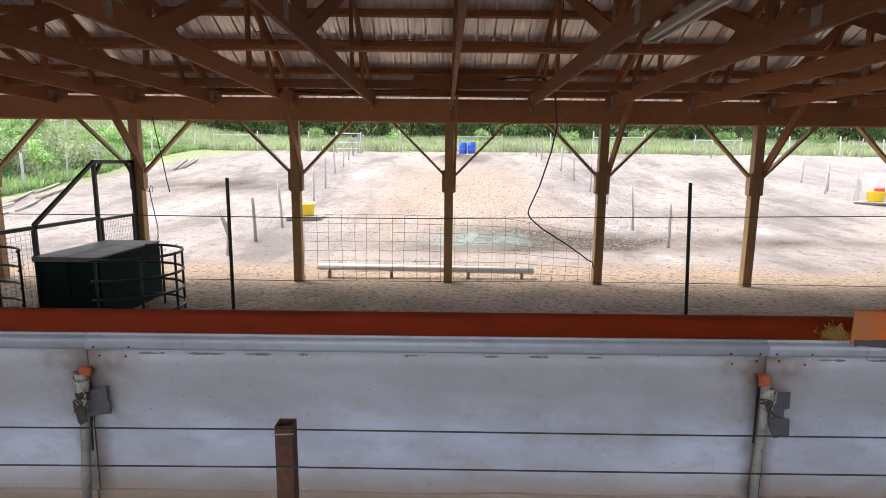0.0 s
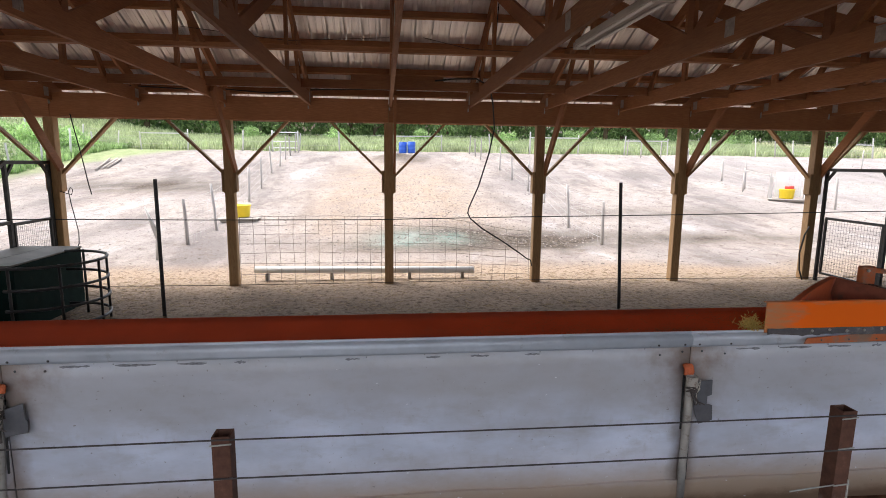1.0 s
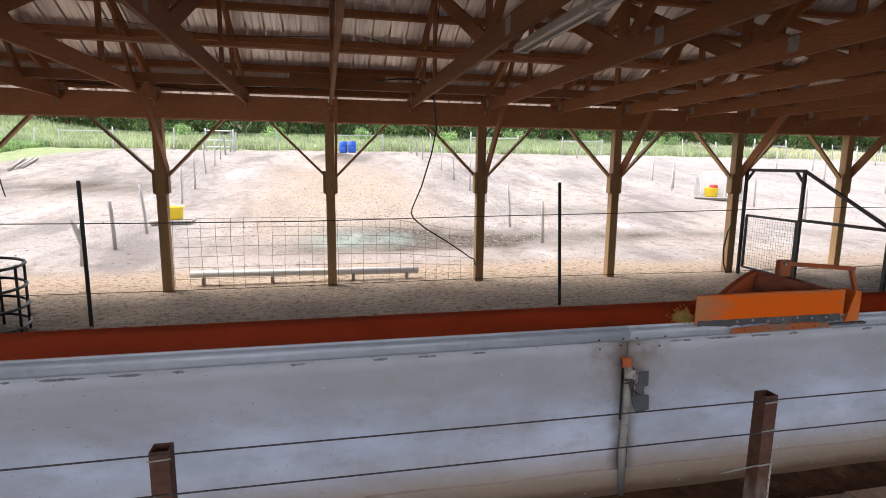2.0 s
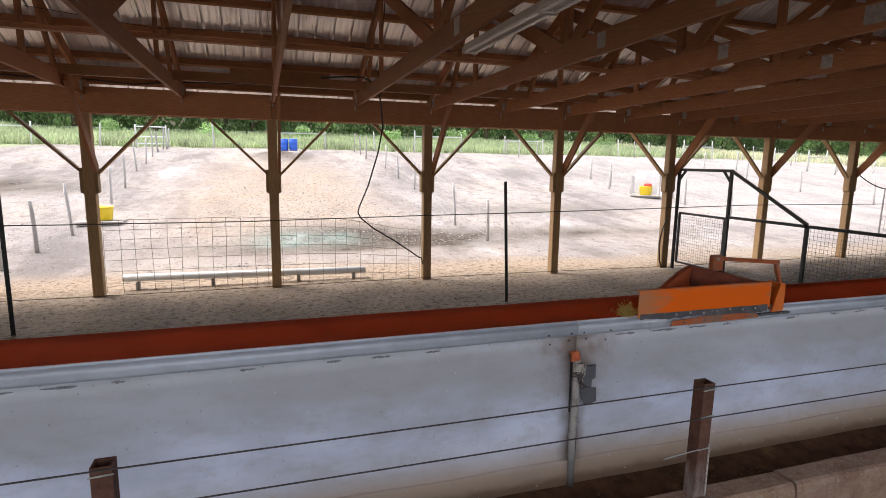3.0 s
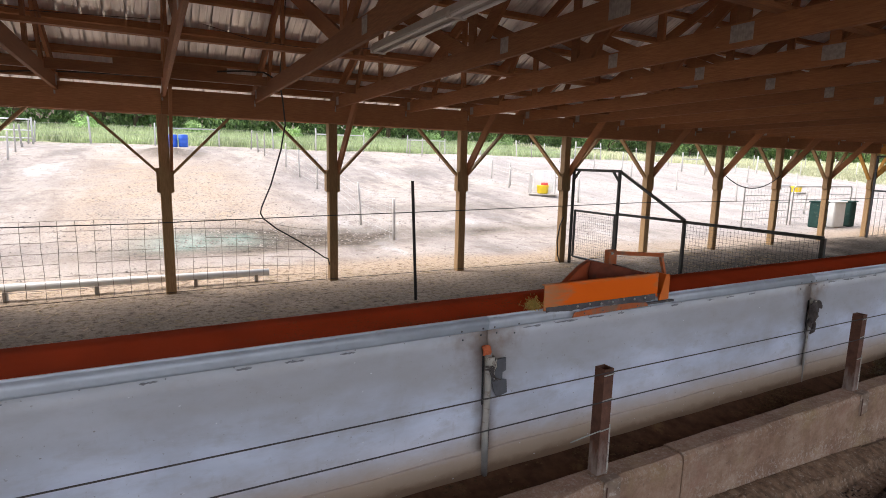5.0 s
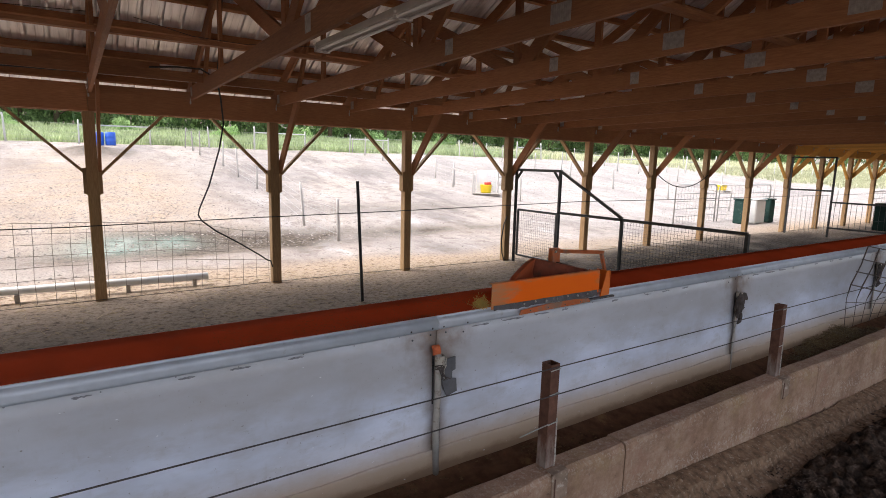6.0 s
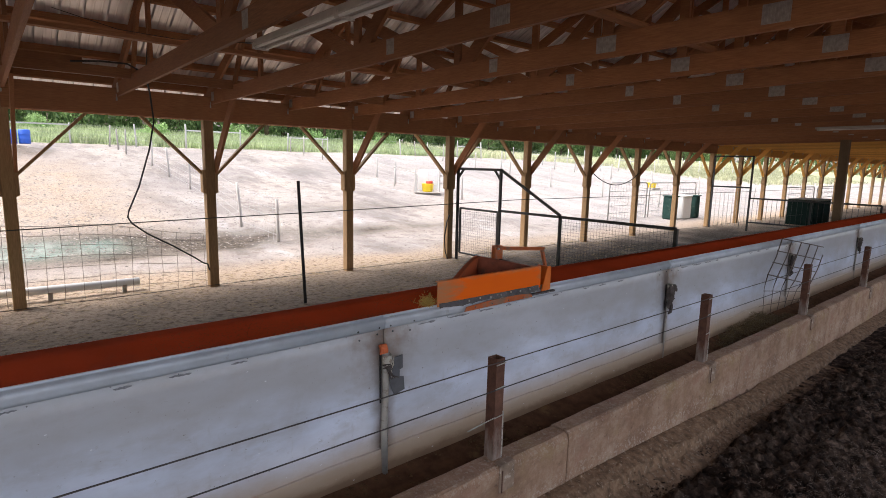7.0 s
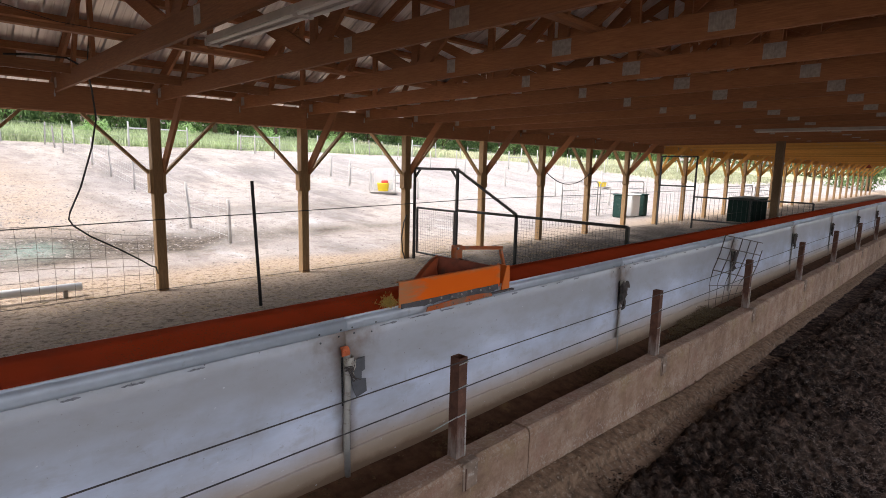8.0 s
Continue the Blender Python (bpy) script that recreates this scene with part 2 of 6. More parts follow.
def concrete_material():
    m, t, b = mat("stained_concrete", 0.9)
    v = coords(t)
    n = noise_tex(t, v, 3.4, 9.0, 0.75)
    c = ramp(t, n, [(0.34, (0.235, 0.138, 0.088)), (0.5, (0.34, 0.212, 0.143)), (0.66, (0.43, 0.298, 0.215))])
    drip = noise_tex(t, coords(t, (1.1, 2, 2.2)), 1.7, 8.0, 0.7)
    c = mix(t, ramp(t, drip, [(0.48, (0, 0, 0)), (0.66, (0.55,) * 3)]), c, (0.15, 0.085, 0.055))
    s = noise_tex(t, v, 24.0, 6.0, 0.8)
    c = mix(t, ramp(t, s, [(0.60, (0, 0, 0)), (0.69, (0.4,) * 3)]), c, (0.50, 0.40, 0.325))
    pit = noise_tex(t, v, 16.0, 5.0, 0.7)
    c = mix(t, ramp(t, pit, [(0.63, (0, 0, 0)), (0.70, (0.5,) * 3)]), c, (0.075, 0.05, 0.036))
    hue = noise_tex(t, coords(t, (1.3, 1, 1.6)), 1.5, 5.0, 0.65)
    c = mix(t, ramp(t, hue, [(0.54, (0, 0, 0)), (0.68, (0.5,) * 3)]), c, (0.36, 0.25, 0.13))
    c = mix(t, ramp(t, hue, [(0.32, (0.5,) * 3), (0.46, (0, 0, 0))]), c, (0.33, 0.165, 0.12))
    scratch = noise_tex(t, coords(t, (9, 9, 1.4)), 3.0, 6.0, 0.7)
    c = mix(t, ramp(t, scratch, [(0.63, (0, 0, 0)), (0.70, (0.45,) * 3)]), c, (0.55, 0.47, 0.40))
    sep = t.nodes.new("ShaderNodeSeparateXYZ")
    t.links.new(v, sep.inputs[0])
    lime = noise_tex(t, v, 34.0, 5.0, 0.75)
    for z0, z1, z2, amount in ((-0.62, -0.50, -0.34, 0.42), (-0.16, -0.10, -0.05, 0.3)):
        band = ramp(t, nd_add(t, sep.outputs[2], 1.0), [(1 + z0 - 0.1, (0, 0, 0)), (1 + z1, (amount,) * 3), (1 + z2, (0, 0, 0))])
        spots = mix(t, 1.0, band, ramp(t, lime, [(0.53, (0, 0, 0)), (0.60, (1, 1, 1))]), "MULTIPLY")
        c = mix(t, spots, c, (0.60, 0.52, 0.45))
    t.links.new(jitter(t, c, 0.15), b.inputs["Base Color"])
    bump(t, b, noise_tex(t, v, 11.0, 9.0, 0.8), 0.8, 0.02)
    return m


CONCRETE = concrete_material()


def ground_material():
    m, t, b = mat("ground", 0.95)
    v = coords(t)

    def attr(name):
        a = t.nodes.new("ShaderNodeAttribute")
        a.attribute_name = name
        return a.outputs["Fac"]
    n1, n2, n3 = noise_tex(t, v, 0.35, 5.0), noise_tex(t, v, 2.5, 6.0, 0.7), noise_tex(t, v, 11.0, 5.0, 0.75)
    sweep = noise_tex(t, coords(t, (0.55, 0.13, 1)), 1.1, 8.0, 0.68)
    dirt = ramp(t, n1, [(0.30, (0.295, 0.264, 0.245)), (0.5, (0.38, 0.338, 0.303)), (0.70, (0.465, 0.40, 0.342))])
    dirt = mix(t, ramp(t, sweep, [(0.50, (0, 0, 0)), (0.62, (0.6,) * 3)]), dirt, (0.165, 0.145, 0.137))
    dirt = mix(t, ramp(t, sweep, [(0.32, (0.8,) * 3), (0.43, (0, 0, 0))]), dirt, (0.51, 0.485, 0.465))
    dirt = mix(t, ramp(t, n2, [(0.51, (0, 0, 0)), (0.64, (0.6,) * 3)]), dirt, (0.20, 0.163, 0.142))
    tan = ramp(t, n3, [(0.36, (0.15, 0.105, 0.07)), (0.47, (0.39, 0.295, 0.21)), (0.62, (0.53, 0.42, 0.315))])
    dirt = mix(t, attr("straw"), dirt, tan)
    dirt = mix(t, ramp(t, n3, [(0.55, (0, 0, 0)), (0.66, (0.7,) * 3)]), dirt, (0.14, 0.11, 0.092))
    dirt = mix(t, attr("dark_ground"), dirt, ramp(t, n3, [(0.38, (0.05, 0.04, 0.031)), (0.62, (0.165, 0.132, 0.10))]))
    dirt = mix(t, attr("pool"), dirt, ramp(t, n2, [(0.38, (0.17, 0.24, 0.20)), (0.62, (0.37, 0.43, 0.37))]))
    dirt = mix(t, attr("pale_ground"), dirt, ramp(t, n3, [(0.4, (0.36, 0.33, 0.31)), (0.6, (0.58, 0.545, 0.52))]))
    green = ramp(t, n2, [(0.3, (0.22, 0.28, 0.12)), (0.7, (0.37, 0.42, 0.22))])
    pale = ramp(t, n2, [(0.3, (0.33, 0.34, 0.19)), (0.7, (0.52, 0.50, 0.33))])
    c = mix(t, attr("grass"), dirt, mix(t, attr("hayfield"), green, pale))
    grit = noise_tex(t, v, 38.0, 4.0, 0.8)
    c = mix(t, 1.0, c, ramp(t, grit, [(0.34, (0.64,) * 3), (0.5, (0.86,) * 3), (0.68, (0.98,) * 3)]), "MULTIPLY")
    t.links.new(c, b.inputs["Base Color"])
    hh = nd(t, "ShaderNodeMath")
    t.links.new(n3, hh.inputs[0])
    t.links.new(n2, hh.inputs[1])
    bump(t, b, hh.outputs[0], 0.85, 0.055)
    return m


GROUND = ground_material()


def litter_material():
    m, t, b = mat("manure_litter", 0.95)
    v = coords(t)
    n = noise_tex(t, v, 9.0, 7.0, 0.75)
    c = ramp(t, n, [(0.40, (0.008, 0.0045, 0.0032)), (0.53, (0.055, 0.032, 0.022)), (0.68, (0.27, 0.172, 0.122))])
    dry = noise_tex(t, v, 0.9, 5.0, 0.65)
    c = mix(t, ramp(t, dry, [(0.46, (0, 0, 0)), (0.70, (0.5,) * 3)]), c, ramp(t, n, [(0.38, (0.075, 0.046, 0.033)), (0.66, (0.42, 0.285, 0.21))]))
    t.links.new(c, b.inputs["Base Color"])
    bump(t, b, noise_tex(t, v, 30.0, 6.0, 0.75), 1.0, 0.08)
    return m


LITTER = litter_material()


def leaf_material(name, dark, light, glow=0.0):
    m, t, b = mat(name, 0.55)
    geo = t.nodes.new("ShaderNodeNewGeometry")
    c = ramp(t, geo.outputs["Random Per Island"], [(0, dark), (1, light)])
    n = noise_tex(t, coords(t), 0.8, 3.0)
    c = mix(t, 1.0, c, ramp(t, n, [(0.3, (0.6,) * 3), (0.7, (1.25,) * 3)]), "MULTIPLY")
    col = jitter(t, c, 0.2)
    t.links.new(col, b.inputs["Base Color"])
    if glow:
        tr = t.nodes.new("ShaderNodeBsdfTranslucent")
        t.links.new(col, tr.inputs["Color"])
        mx = t.nodes.new("ShaderNodeMixShader")
        mx.inputs[0].default_value = glow
        t.links.new(b.outputs[0], mx.inputs[1])
        t.links.new(tr.outputs[0], mx.inputs[2])
        t.links.new(mx.outputs[0], t.nodes["Material Output"].inputs["Surface"])
    return m


LEAF = leaf_material("tree_leaves", (0.07, 0.14, 0.04), (0.26, 0.38, 0.14), 0.55)
WEED = leaf_material("grass_blades", (0.29, 0.36, 0.18), (0.52, 0.58, 0.34), 0.5)
BANK = leaf_material("bank_weeds", (0.27, 0.44, 0.14), (0.50, 0.68, 0.32), 0.55)
BLOSSOM = leaf_material("pale_blossom", (0.25, 0.34, 0.13), (0.58, 0.64, 0.42), 0.45)
WEED_PALE = leaf_material("hay_grass", (0.42, 0.44, 0.25), (0.68, 0.66, 0.46), 0.4)


# ---- mesh helpers ----
def bx(bm, c, s, rz=0.0, bevel=0.0):
    """A box of size s about c."""
    g = bmesh.ops.create_cube(bm, size=1, matrix=pose(*c, 0, 0, rz) @ Matrix.Diagonal((*s, 1)))
    if bevel:
        es = list({e for v in g["verts"] for e in v.link_edges})
        bmesh.ops.bevel(bm, geom=es, offset=bevel, segments=1, affect="EDGES")


def beam(bm, a, b, w, h, up=(0, 0, 1)):
    """A straight board from a to b: w across, h along up."""
    a, b = Vector(a), Vector(b)
    d = (b - a).normalized()
    side = d.cross(Vector(up)).normalized()
    top = side.cross(d).normalized()
    vs = [bm.verts.new(p + side * sx * w / 2 + top * sz * h / 2) for p in (a, b) for sx, sz in ((-1, -1), (1, -1), (1, 1), (-1, 1))]
    for f in ((3, 2, 1, 0), (4, 5, 6, 7), (0, 1, 5, 4), (1, 2, 6, 5), (2, 3, 7, 6), (3, 0, 4, 7)):
        bm.faces.new([vs[i] for i in f])


def tube(bm, pts, r, n=8, cap=True):
    """A round bar through the points."""
    pts = [Vector(p) for p in pts]
    rings = []
    for i, p in enumerate(pts):
        d = (pts[min(i + 1, len(pts) - 1)] - pts[max(i - 1, 0)]).normalized()
        u = d.cross(Vector((0.31, 0.17, 0.93))).normalized()
        w = d.cross(u)
        rr = r[i] if isinstance(r, (list, tuple)) else r
        rings.append([bm.verts.new(p + (u * math.cos(k * math.tau / n) + w * math.sin(k * math.tau / n)) * rr) for k in range(n)])
    for a, b in zip(rings, rings[1:]):
        for k in range(n):
            bm.faces.new((a[k], a[(k + 1) % n], b[(k + 1) % n], b[k])).smooth = n > 5
    if cap:
        bm.faces.new(rings[0][::-1])
        bm.faces.new(rings[-1])


def lathe(bm, prof, n=16, c=(0, 0, 0)):
    """Profile of (radius, height) turned about the z axis."""
    rings = [[bm.verts.new((c[0] + r * math.cos(k * math.tau / n), c[1] + r * math.sin(k * math.tau / n), c[2] + z)) for k in range(n)] for r, z in prof]
    for a, b in zip(rings, rings[1:]):
        for k in range(n):
            bm.faces.new((a[k], a[(k + 1) % n], b[(k + 1) % n], b[k])).smooth = True
    bm.faces.new(rings[0][::-1])
    bm.faces.new(rings[-1])


def extrude_x(bm, prof, x0, x1, smooth=False):
    """A closed profile of (y, z) drawn out along x."""
    a = [bm.verts.new((x0, y, z)) for y, z in prof]
    b = [bm.verts.new((x1, y, z)) for y, z in prof]
    n = len(prof)
    for k in range(n):
        bm.faces.new((a[k], a[(k + 1) % n], b[(k + 1) % n], b[k])).smooth = smooth
    bm.faces.new(a[::-1])
    bm.faces.new(b)


def mesh_of(name, bm, material):
    bmesh.ops.recalc_face_normals(bm, faces=bm.faces)
    me = bpy.data.meshes.new(name)
    bm.to_mesh(me)
    bm.free()
    me.materials.append(material)
    return me


def part(name, bm, material, parent, label=""):
    ob = new(name, mesh_of(name, bm, material))
    ob.parent = parent
    return tagged(ob, label)


def share(name, me, parent, m):
    """One more part on a mesh that others use too."""
    ob = new(name, me)
    ob.parent = parent
    ob.matrix_basis = m
    return ob


def thing(name, label, category, group="", kind="", at=None):
    ob = new(name)
    if at is not None:
        ob.matrix_basis = at
    return tagged(ob, label, category, group, kind)


def single(name, bm, material, label, category, group="", kind="", at=None):
    ob = new(name, mesh_of(name, bm, material))
    if at is not None:
        ob.matrix_basis = at
    return tagged(ob, label, category, group, kind)


def lumps(name, spots, rnd, material):
    """Small rough lumps at (x, y, z, size), as one mesh."""
    ico = ((0, 0, 1), (0.9, 0, 0.1), (0.2, 0.85, 0), (-0.8, 0.5, 0.05), (-0.7, -0.6, 0), (0.3, -0.9, 0.1))
    verts, faces = [], []
    for x, y, z, sz in spots:
        a, i = rnd.uniform(0, 6.28), len(verts)
        for px, py, pz in ico:
            q = rnd.uniform(0.7, 1.2) * sz
            verts.append((x + (px * math.cos(a) - py * math.sin(a)) * q * 1.3, y + (px * math.sin(a) + py * math.cos(a)) * q, z - 0.1 * sz + pz * q * 0.7))
        faces += [(i, i + 1, i + 2), (i, i + 2, i + 3), (i, i + 3, i + 4), (i, i + 4, i + 5), (i, i + 5, i + 1)]
    me = bpy.data.meshes.new(name)
    me.from_pydata(verts, [], faces)
    me.materials.append(material)
    return me


def stalks(name, rows, rnd, material):
    """Thin bent stalks about (x, y, z, length, width), as one mesh."""
    verts, faces = [], []
    for x, y, z, ln, w in rows:
        a, up = rnd.uniform(0, 6.28), rnd.uniform(-0.25, 0.6)
        dx, dy = math.cos(a) * ln, math.sin(a) * ln
        bend = rnd.uniform(-0.4, 0.4)
        i = len(verts)
        for t in (-1, 0, 1):
            cx, cy, cz = x + dx * t - dy * bend * t * t, y + dy * t + dx * bend * t * t, z + ln * up * (t + 1) * 0.5
            verts += [(cx - dy / ln * w, cy + dx / ln * w, cz), (cx + dy / ln * w, cy - dx / ln * w, cz), (cx, cy, cz + w)]
        for j in (0, 3):
            for k in range(3):
                faces.append((i + j + k, i + j + (k + 1) % 3, i + j + 3 + (k + 1) % 3, i + j + 3 + k))
    me = bpy.data.meshes.new(name)
    me.from_pydata(verts, [], faces)
    me.materials.append(material)
    return me


# ---- plan ----
BAY = 2.44
POST_Y = 9.4
X_FIRST, X_LAST = -6, 28            # bays left and right of the origin
XA, XB = X_FIRST * BAY, X_LAST * BAY
RIDGE_Y, NEAR_Y = 4.9, 0.4
NEAR_POST_Y = 0.28
EAVE_Z, SLOPE = 3.12, 0.49
CHORD_Z, CAMBER = 2.81, 0.0125      # the bottom chords rise a little from the far wall
PEN_LOW = -0.78


def smooth(a, b, v):
    t = min(1.0, max(0.0, (v - a) / (b - a)))
    return t * t * (3 - 2 * t)


RISE = ((4.5, 0.0), (10.5, 0.0), (12, 0.06), (14, 0.2), (18, 0.55), (21, 0.88), (24, 1.25), (27, 1.7), (30, 2.15), (33, 2.48), (36, 2.66), (45, 3.35), (52, 4.0), (56, 4.25), (66, 4.8), (90, 6), (900, 30))


def ground_z(x, y):
    z = np.interp(y, [r[0] for r in RISE], [r[1] for r in RISE])
    z *= 1 - 0.2 * smooth(25, 70, x)
    z += min(2.5, 0.13 * max(0.0, -16.0 - x)) * smooth(8, 14, y)
    mound = 0.22 * math.exp(-((x - 0.5) / 4) ** 2 - ((y - 20) / 7) ** 2)
    z += mound + 0.3 * math.exp(-((x - 0.6) / 1.3) ** 2 - ((y - 29.5) / 1.2) ** 2)
    z += 9 * smooth(57, 74, y - 0.12 * max(0.0, x - 22))
    if y < 4.3:
        z = PEN_LOW - 0.1
    amp = 0.05 * smooth(10, 14, y) + 0.012
    return z + amp * noise.noise((x * 0.5, y * 0.5, 0.3)) + (0.25 * smooth(36, 60, y) + 0.2 * smooth(-16, -22, x)) * noise.noise((x * 0.15, y * 0.15, 2.0))


def axis(*spans):
    out = []
    for a, b, step in spans:
        out += list(np.arange(a, b - step * 0.25, step))
    return out + [spans[-1][1]]


def grass_at(x, y):
    w = 0.9 * noise.noise((x * 0.3, y * 0.3, 7.0)) + 0.35 * noise.noise((x * 1.3, y * 1.3, 3.0))
    far = smooth(34.6, 35.8, y + w)
    left = smooth(-13.7, -15.0, x + w - 0.35 * max(0.0, y - 25.5))
    right = smooth(56, 68, x + 0.9 * y - 14 + 3 * w) * smooth(19, 24, y + 2 * w)
    return max(far, left, right) * smooth(10.5, 11.5, y + w)


def build_ground():
    xs = axis((-700, -100, 100), (-100, -24, 6), (-24, 60, 0.5), (60, 180, 4), (180, 920, 100))
    ys = axis((-700, -100, 100), (-100, -10, 15), (-10, 4.2, 3.55), (4.2, 4.35, 0.15), (4.35, 13, 0.3), (13, 40, 0.5), (40, 80, 2), (80, 200, 20), (200, 900, 100))
    me = bpy.data.meshes.new("ground")
    nx = len(xs)
    verts = [(x, y, ground_z(x, y)) for y in ys for x in xs]
    faces = [(j * nx + i, j * nx + i + 1, (j + 1) * nx + i + 1, (j + 1) * nx + i) for j in range(len(ys) - 1) for i in range(nx - 1)]
    me.from_pydata(verts, [], faces)
    me.polygons.foreach_set("use_smooth", [True] * len(faces))
    masks = {"pale_ground": [], "hayfield": [], "grass": [], "straw": [], "dark_ground": [], "pool": []}
    for x, y, z in verts:
        n1, n2 = noise.noise((x * 0.5, y * 0.5, 11.0)), noise.noise((x * 1.7, y * 1.7, 5.0))
        masks["grass"].append(grass_at(x, y) * smooth(57, 54, y - 0.12 * max(0.0, x - 22)))
        # unseen ground behind the camera is made pale to bounce light under the roof
        masks["pale_ground"].append(1.0 if y < -3.6 and x < 6 else 0.45 * smooth(11, 19, x + 2 * n1) * smooth(9.6, 11, y) * (0.8 + 0.5 * n2))
        masks["hayfield"].append(smooth(24, 40, x + 3 * n1) * (0.85 + 0.3 * n2))
        # pen straw is fuller again past x 18 to bounce light at the ceiling
        masks["straw"].append(max((1 - 0.4 * smooth(6, 9, x) + 0.4 * smooth(18, 21, x)) * smooth(11.3, 10.4, y + 0.5 * n1), 0.95 * math.exp(-((x - 0.5) / 3.0) ** 4 - ((y - 20) / 8) ** 4) * (0.75 + 0.6 * n2)))
        # first term darkens the pen floor, most past x 8, to cut ceiling bounce
        darkened = (0.4 + 0.55 * smooth(6.5, 9.5, x + n1) - 0.35 * smooth(18.5, 20.5, x)) * smooth(9.9, 8.9, y + 0.4 * n1) + 1.7 * math.exp(-((x - 2.3) / 2.0) ** 2 - ((y - 13.5) / 0.9) ** 2) + 0.6 * math.exp(-((x - 0.6) / 2.4) ** 2 - ((y - 12.4) / 0.5) ** 2) + 0.6 * math.exp(-((x - 4.2) / 2.0) ** 2 - ((y - 12.6) / 0.5) ** 2)
        darkened += 1.0 * math.exp(-((x - 7.6) / 2.6) ** 2 - ((y - 13.5) / 0.6) ** 2) + 0.8 * math.exp(-((x + 8.5) / 3.2) ** 2 - ((y - 22) / 1.6) ** 2) + 1.1 * math.exp(-((x - 0.6) / 1.3) ** 2 - ((y - 29.3) / 1.3) ** 2) + 0.5 * math.exp(-((x - 9) / 3.5) ** 2 - ((y - 17) / 1.0) ** 2) + 0.4 * math.exp(-((x - 21) / 5) ** 2 - ((y - 27) / 1.2) ** 2)
        # unseen near ground past x 4 is darkened too, against bounce on the timbers
        masks["dark_ground"].append(1.0 if -3.6 < y < 4.3 or (y < 0 and x > 4) or y - 0.12 * max(0.0, x - 22) > 56 else min(1.0, max(0.0, darkened * (1.0 + 0.9 * n2 + 0.5 * n1))))
        pool = math.exp(-((x - 0.7) / 1.15) ** 4 - ((y - 13.2) / 0.7) ** 4) * (0.75 + 1.1 * n2)
        masks["pool"].append(min(1.0, max(0.0, pool)))
    for key, vals in masks.items():
        me.attributes.new(key, "FLOAT", "POINT").data.foreach_set("value", vals)
    me.materials.append(GROUND)
    tagged(new("ground", me), "pale dry trampled earth lot rising to green grass", "ground", kind="structure")


build_ground()


# ---- barn frame ----
GLOW_X = 18.5                       # past this the far ceiling's warm glow is put into the timber colour


def build_barn_posts(first, last, upright, brace_x, brace_y, label):
    post = thing("barn_post", label, "post", "posts along the open barn side", at=pose(first * BAY, POST_Y, 0))
    bm = bmesh.new()
    bx(bm, (0, 0, 1.38), (0.14, 0.14, 2.96), bevel=0.006)
    part("upright", bm, upright, post)
    for s in (-1, 1):
        bm = bmesh.new()
        x = s * 0.09
        prof = [(-0.02, 1.84), (0.02, 1.84), (0.02, 1.50 if s > 0 else 1.48), (-0.02, 1.48 if s > 0 else 1.50)]
        vs = [[bm.verts.new((x + px, y, pz)) for px, pz in prof] for y in (-0.065, 0.065)]
        for k in range(4):
            bm.faces.new((vs[0][k], vs[0][(k + 1) % 4], vs[1][(k + 1) % 4], vs[1][k]))
        bm.faces.new(vs[0]), bm.faces.new(vs[1][::-1])
        part("side_block", bm, upright, post)
        bm = bmesh.new()
        beam(bm, (s * 0.085, 0.02, 1.775 if s < 0 else 1.745), (s * 0.93, 0.02, 2.62), 0.036, 0.09, (0, 1, 0))
        part("knee_brace", bm, brace_x, post)
    bm = bmesh.new()
    beam(bm, (0.09, 0.0, 1.82), (0.09, -0.98, 2.93), 0.038, 0.14)
    part("truss_brace", bm, brace_y, post)
    for k in range(first + 1, last + 1):
        copy_thing(post, pose(k * BAY - (0.08 if k == -2 else 0.0), POST_Y, 0))


build_barn_posts(X_FIRST, 7, WOOD_P, WOOD_P, WOOD_Y, "square brown timber barn post with knee braces")
build_barn_posts(8, X_LAST, WOOD_P, WOOD_GLOW, WOOD_GLOW, "square barn post with knee braces painted golden as if lit")


def build_header():
    head = thing("header_beam", "long brown timber header carried by the barn posts", "beam", kind="structure")
    bm = bmesh.new()
    bx(bm, (BAY, 0, 0), (2 * BAY - 0.006, 0.076, 0.285), bevel=0.004)
    brown_board = mesh_of("board", bm, WOOD_X)
    bm = bmesh.new()
    bx(bm, (BAY, 0, 0), (2 * BAY - 0.006, 0.076, 0.345), bevel=0.004)
    front = mesh_of("board", bm, WOOD_X)
    bm = bmesh.new()
    bx(bm, (BAY, 0, 0), (2 * BAY - 0.006, 0.076, 0.285), bevel=0.004)
    glow_board = mesh_of("board", bm, WOOD_GLOW)
    for k in range(X_FIRST, X_LAST, 2):
        me = glow_board if k * BAY > GLOW_X else brown_board
        share("board", front if me is brown_board else glow_board, head, pose(k * BAY, POST_Y - 0.11, 2.75 if me is brown_board else 2.72))
        share("board", me, head, pose(k * BAY, POST_Y + 0.11, 2.72))
        share("board", me, head, pose(k * BAY, NEAR_POST_Y, 2.72))


build_header()


def roof_z(y):
    return EAVE_Z + SLOPE * ((POST_Y - y) if y > RIDGE_Y else (y - NEAR_Y))


def chord_z(y):
    return CHORD_Z + CAMBER * (POST_Y - y)


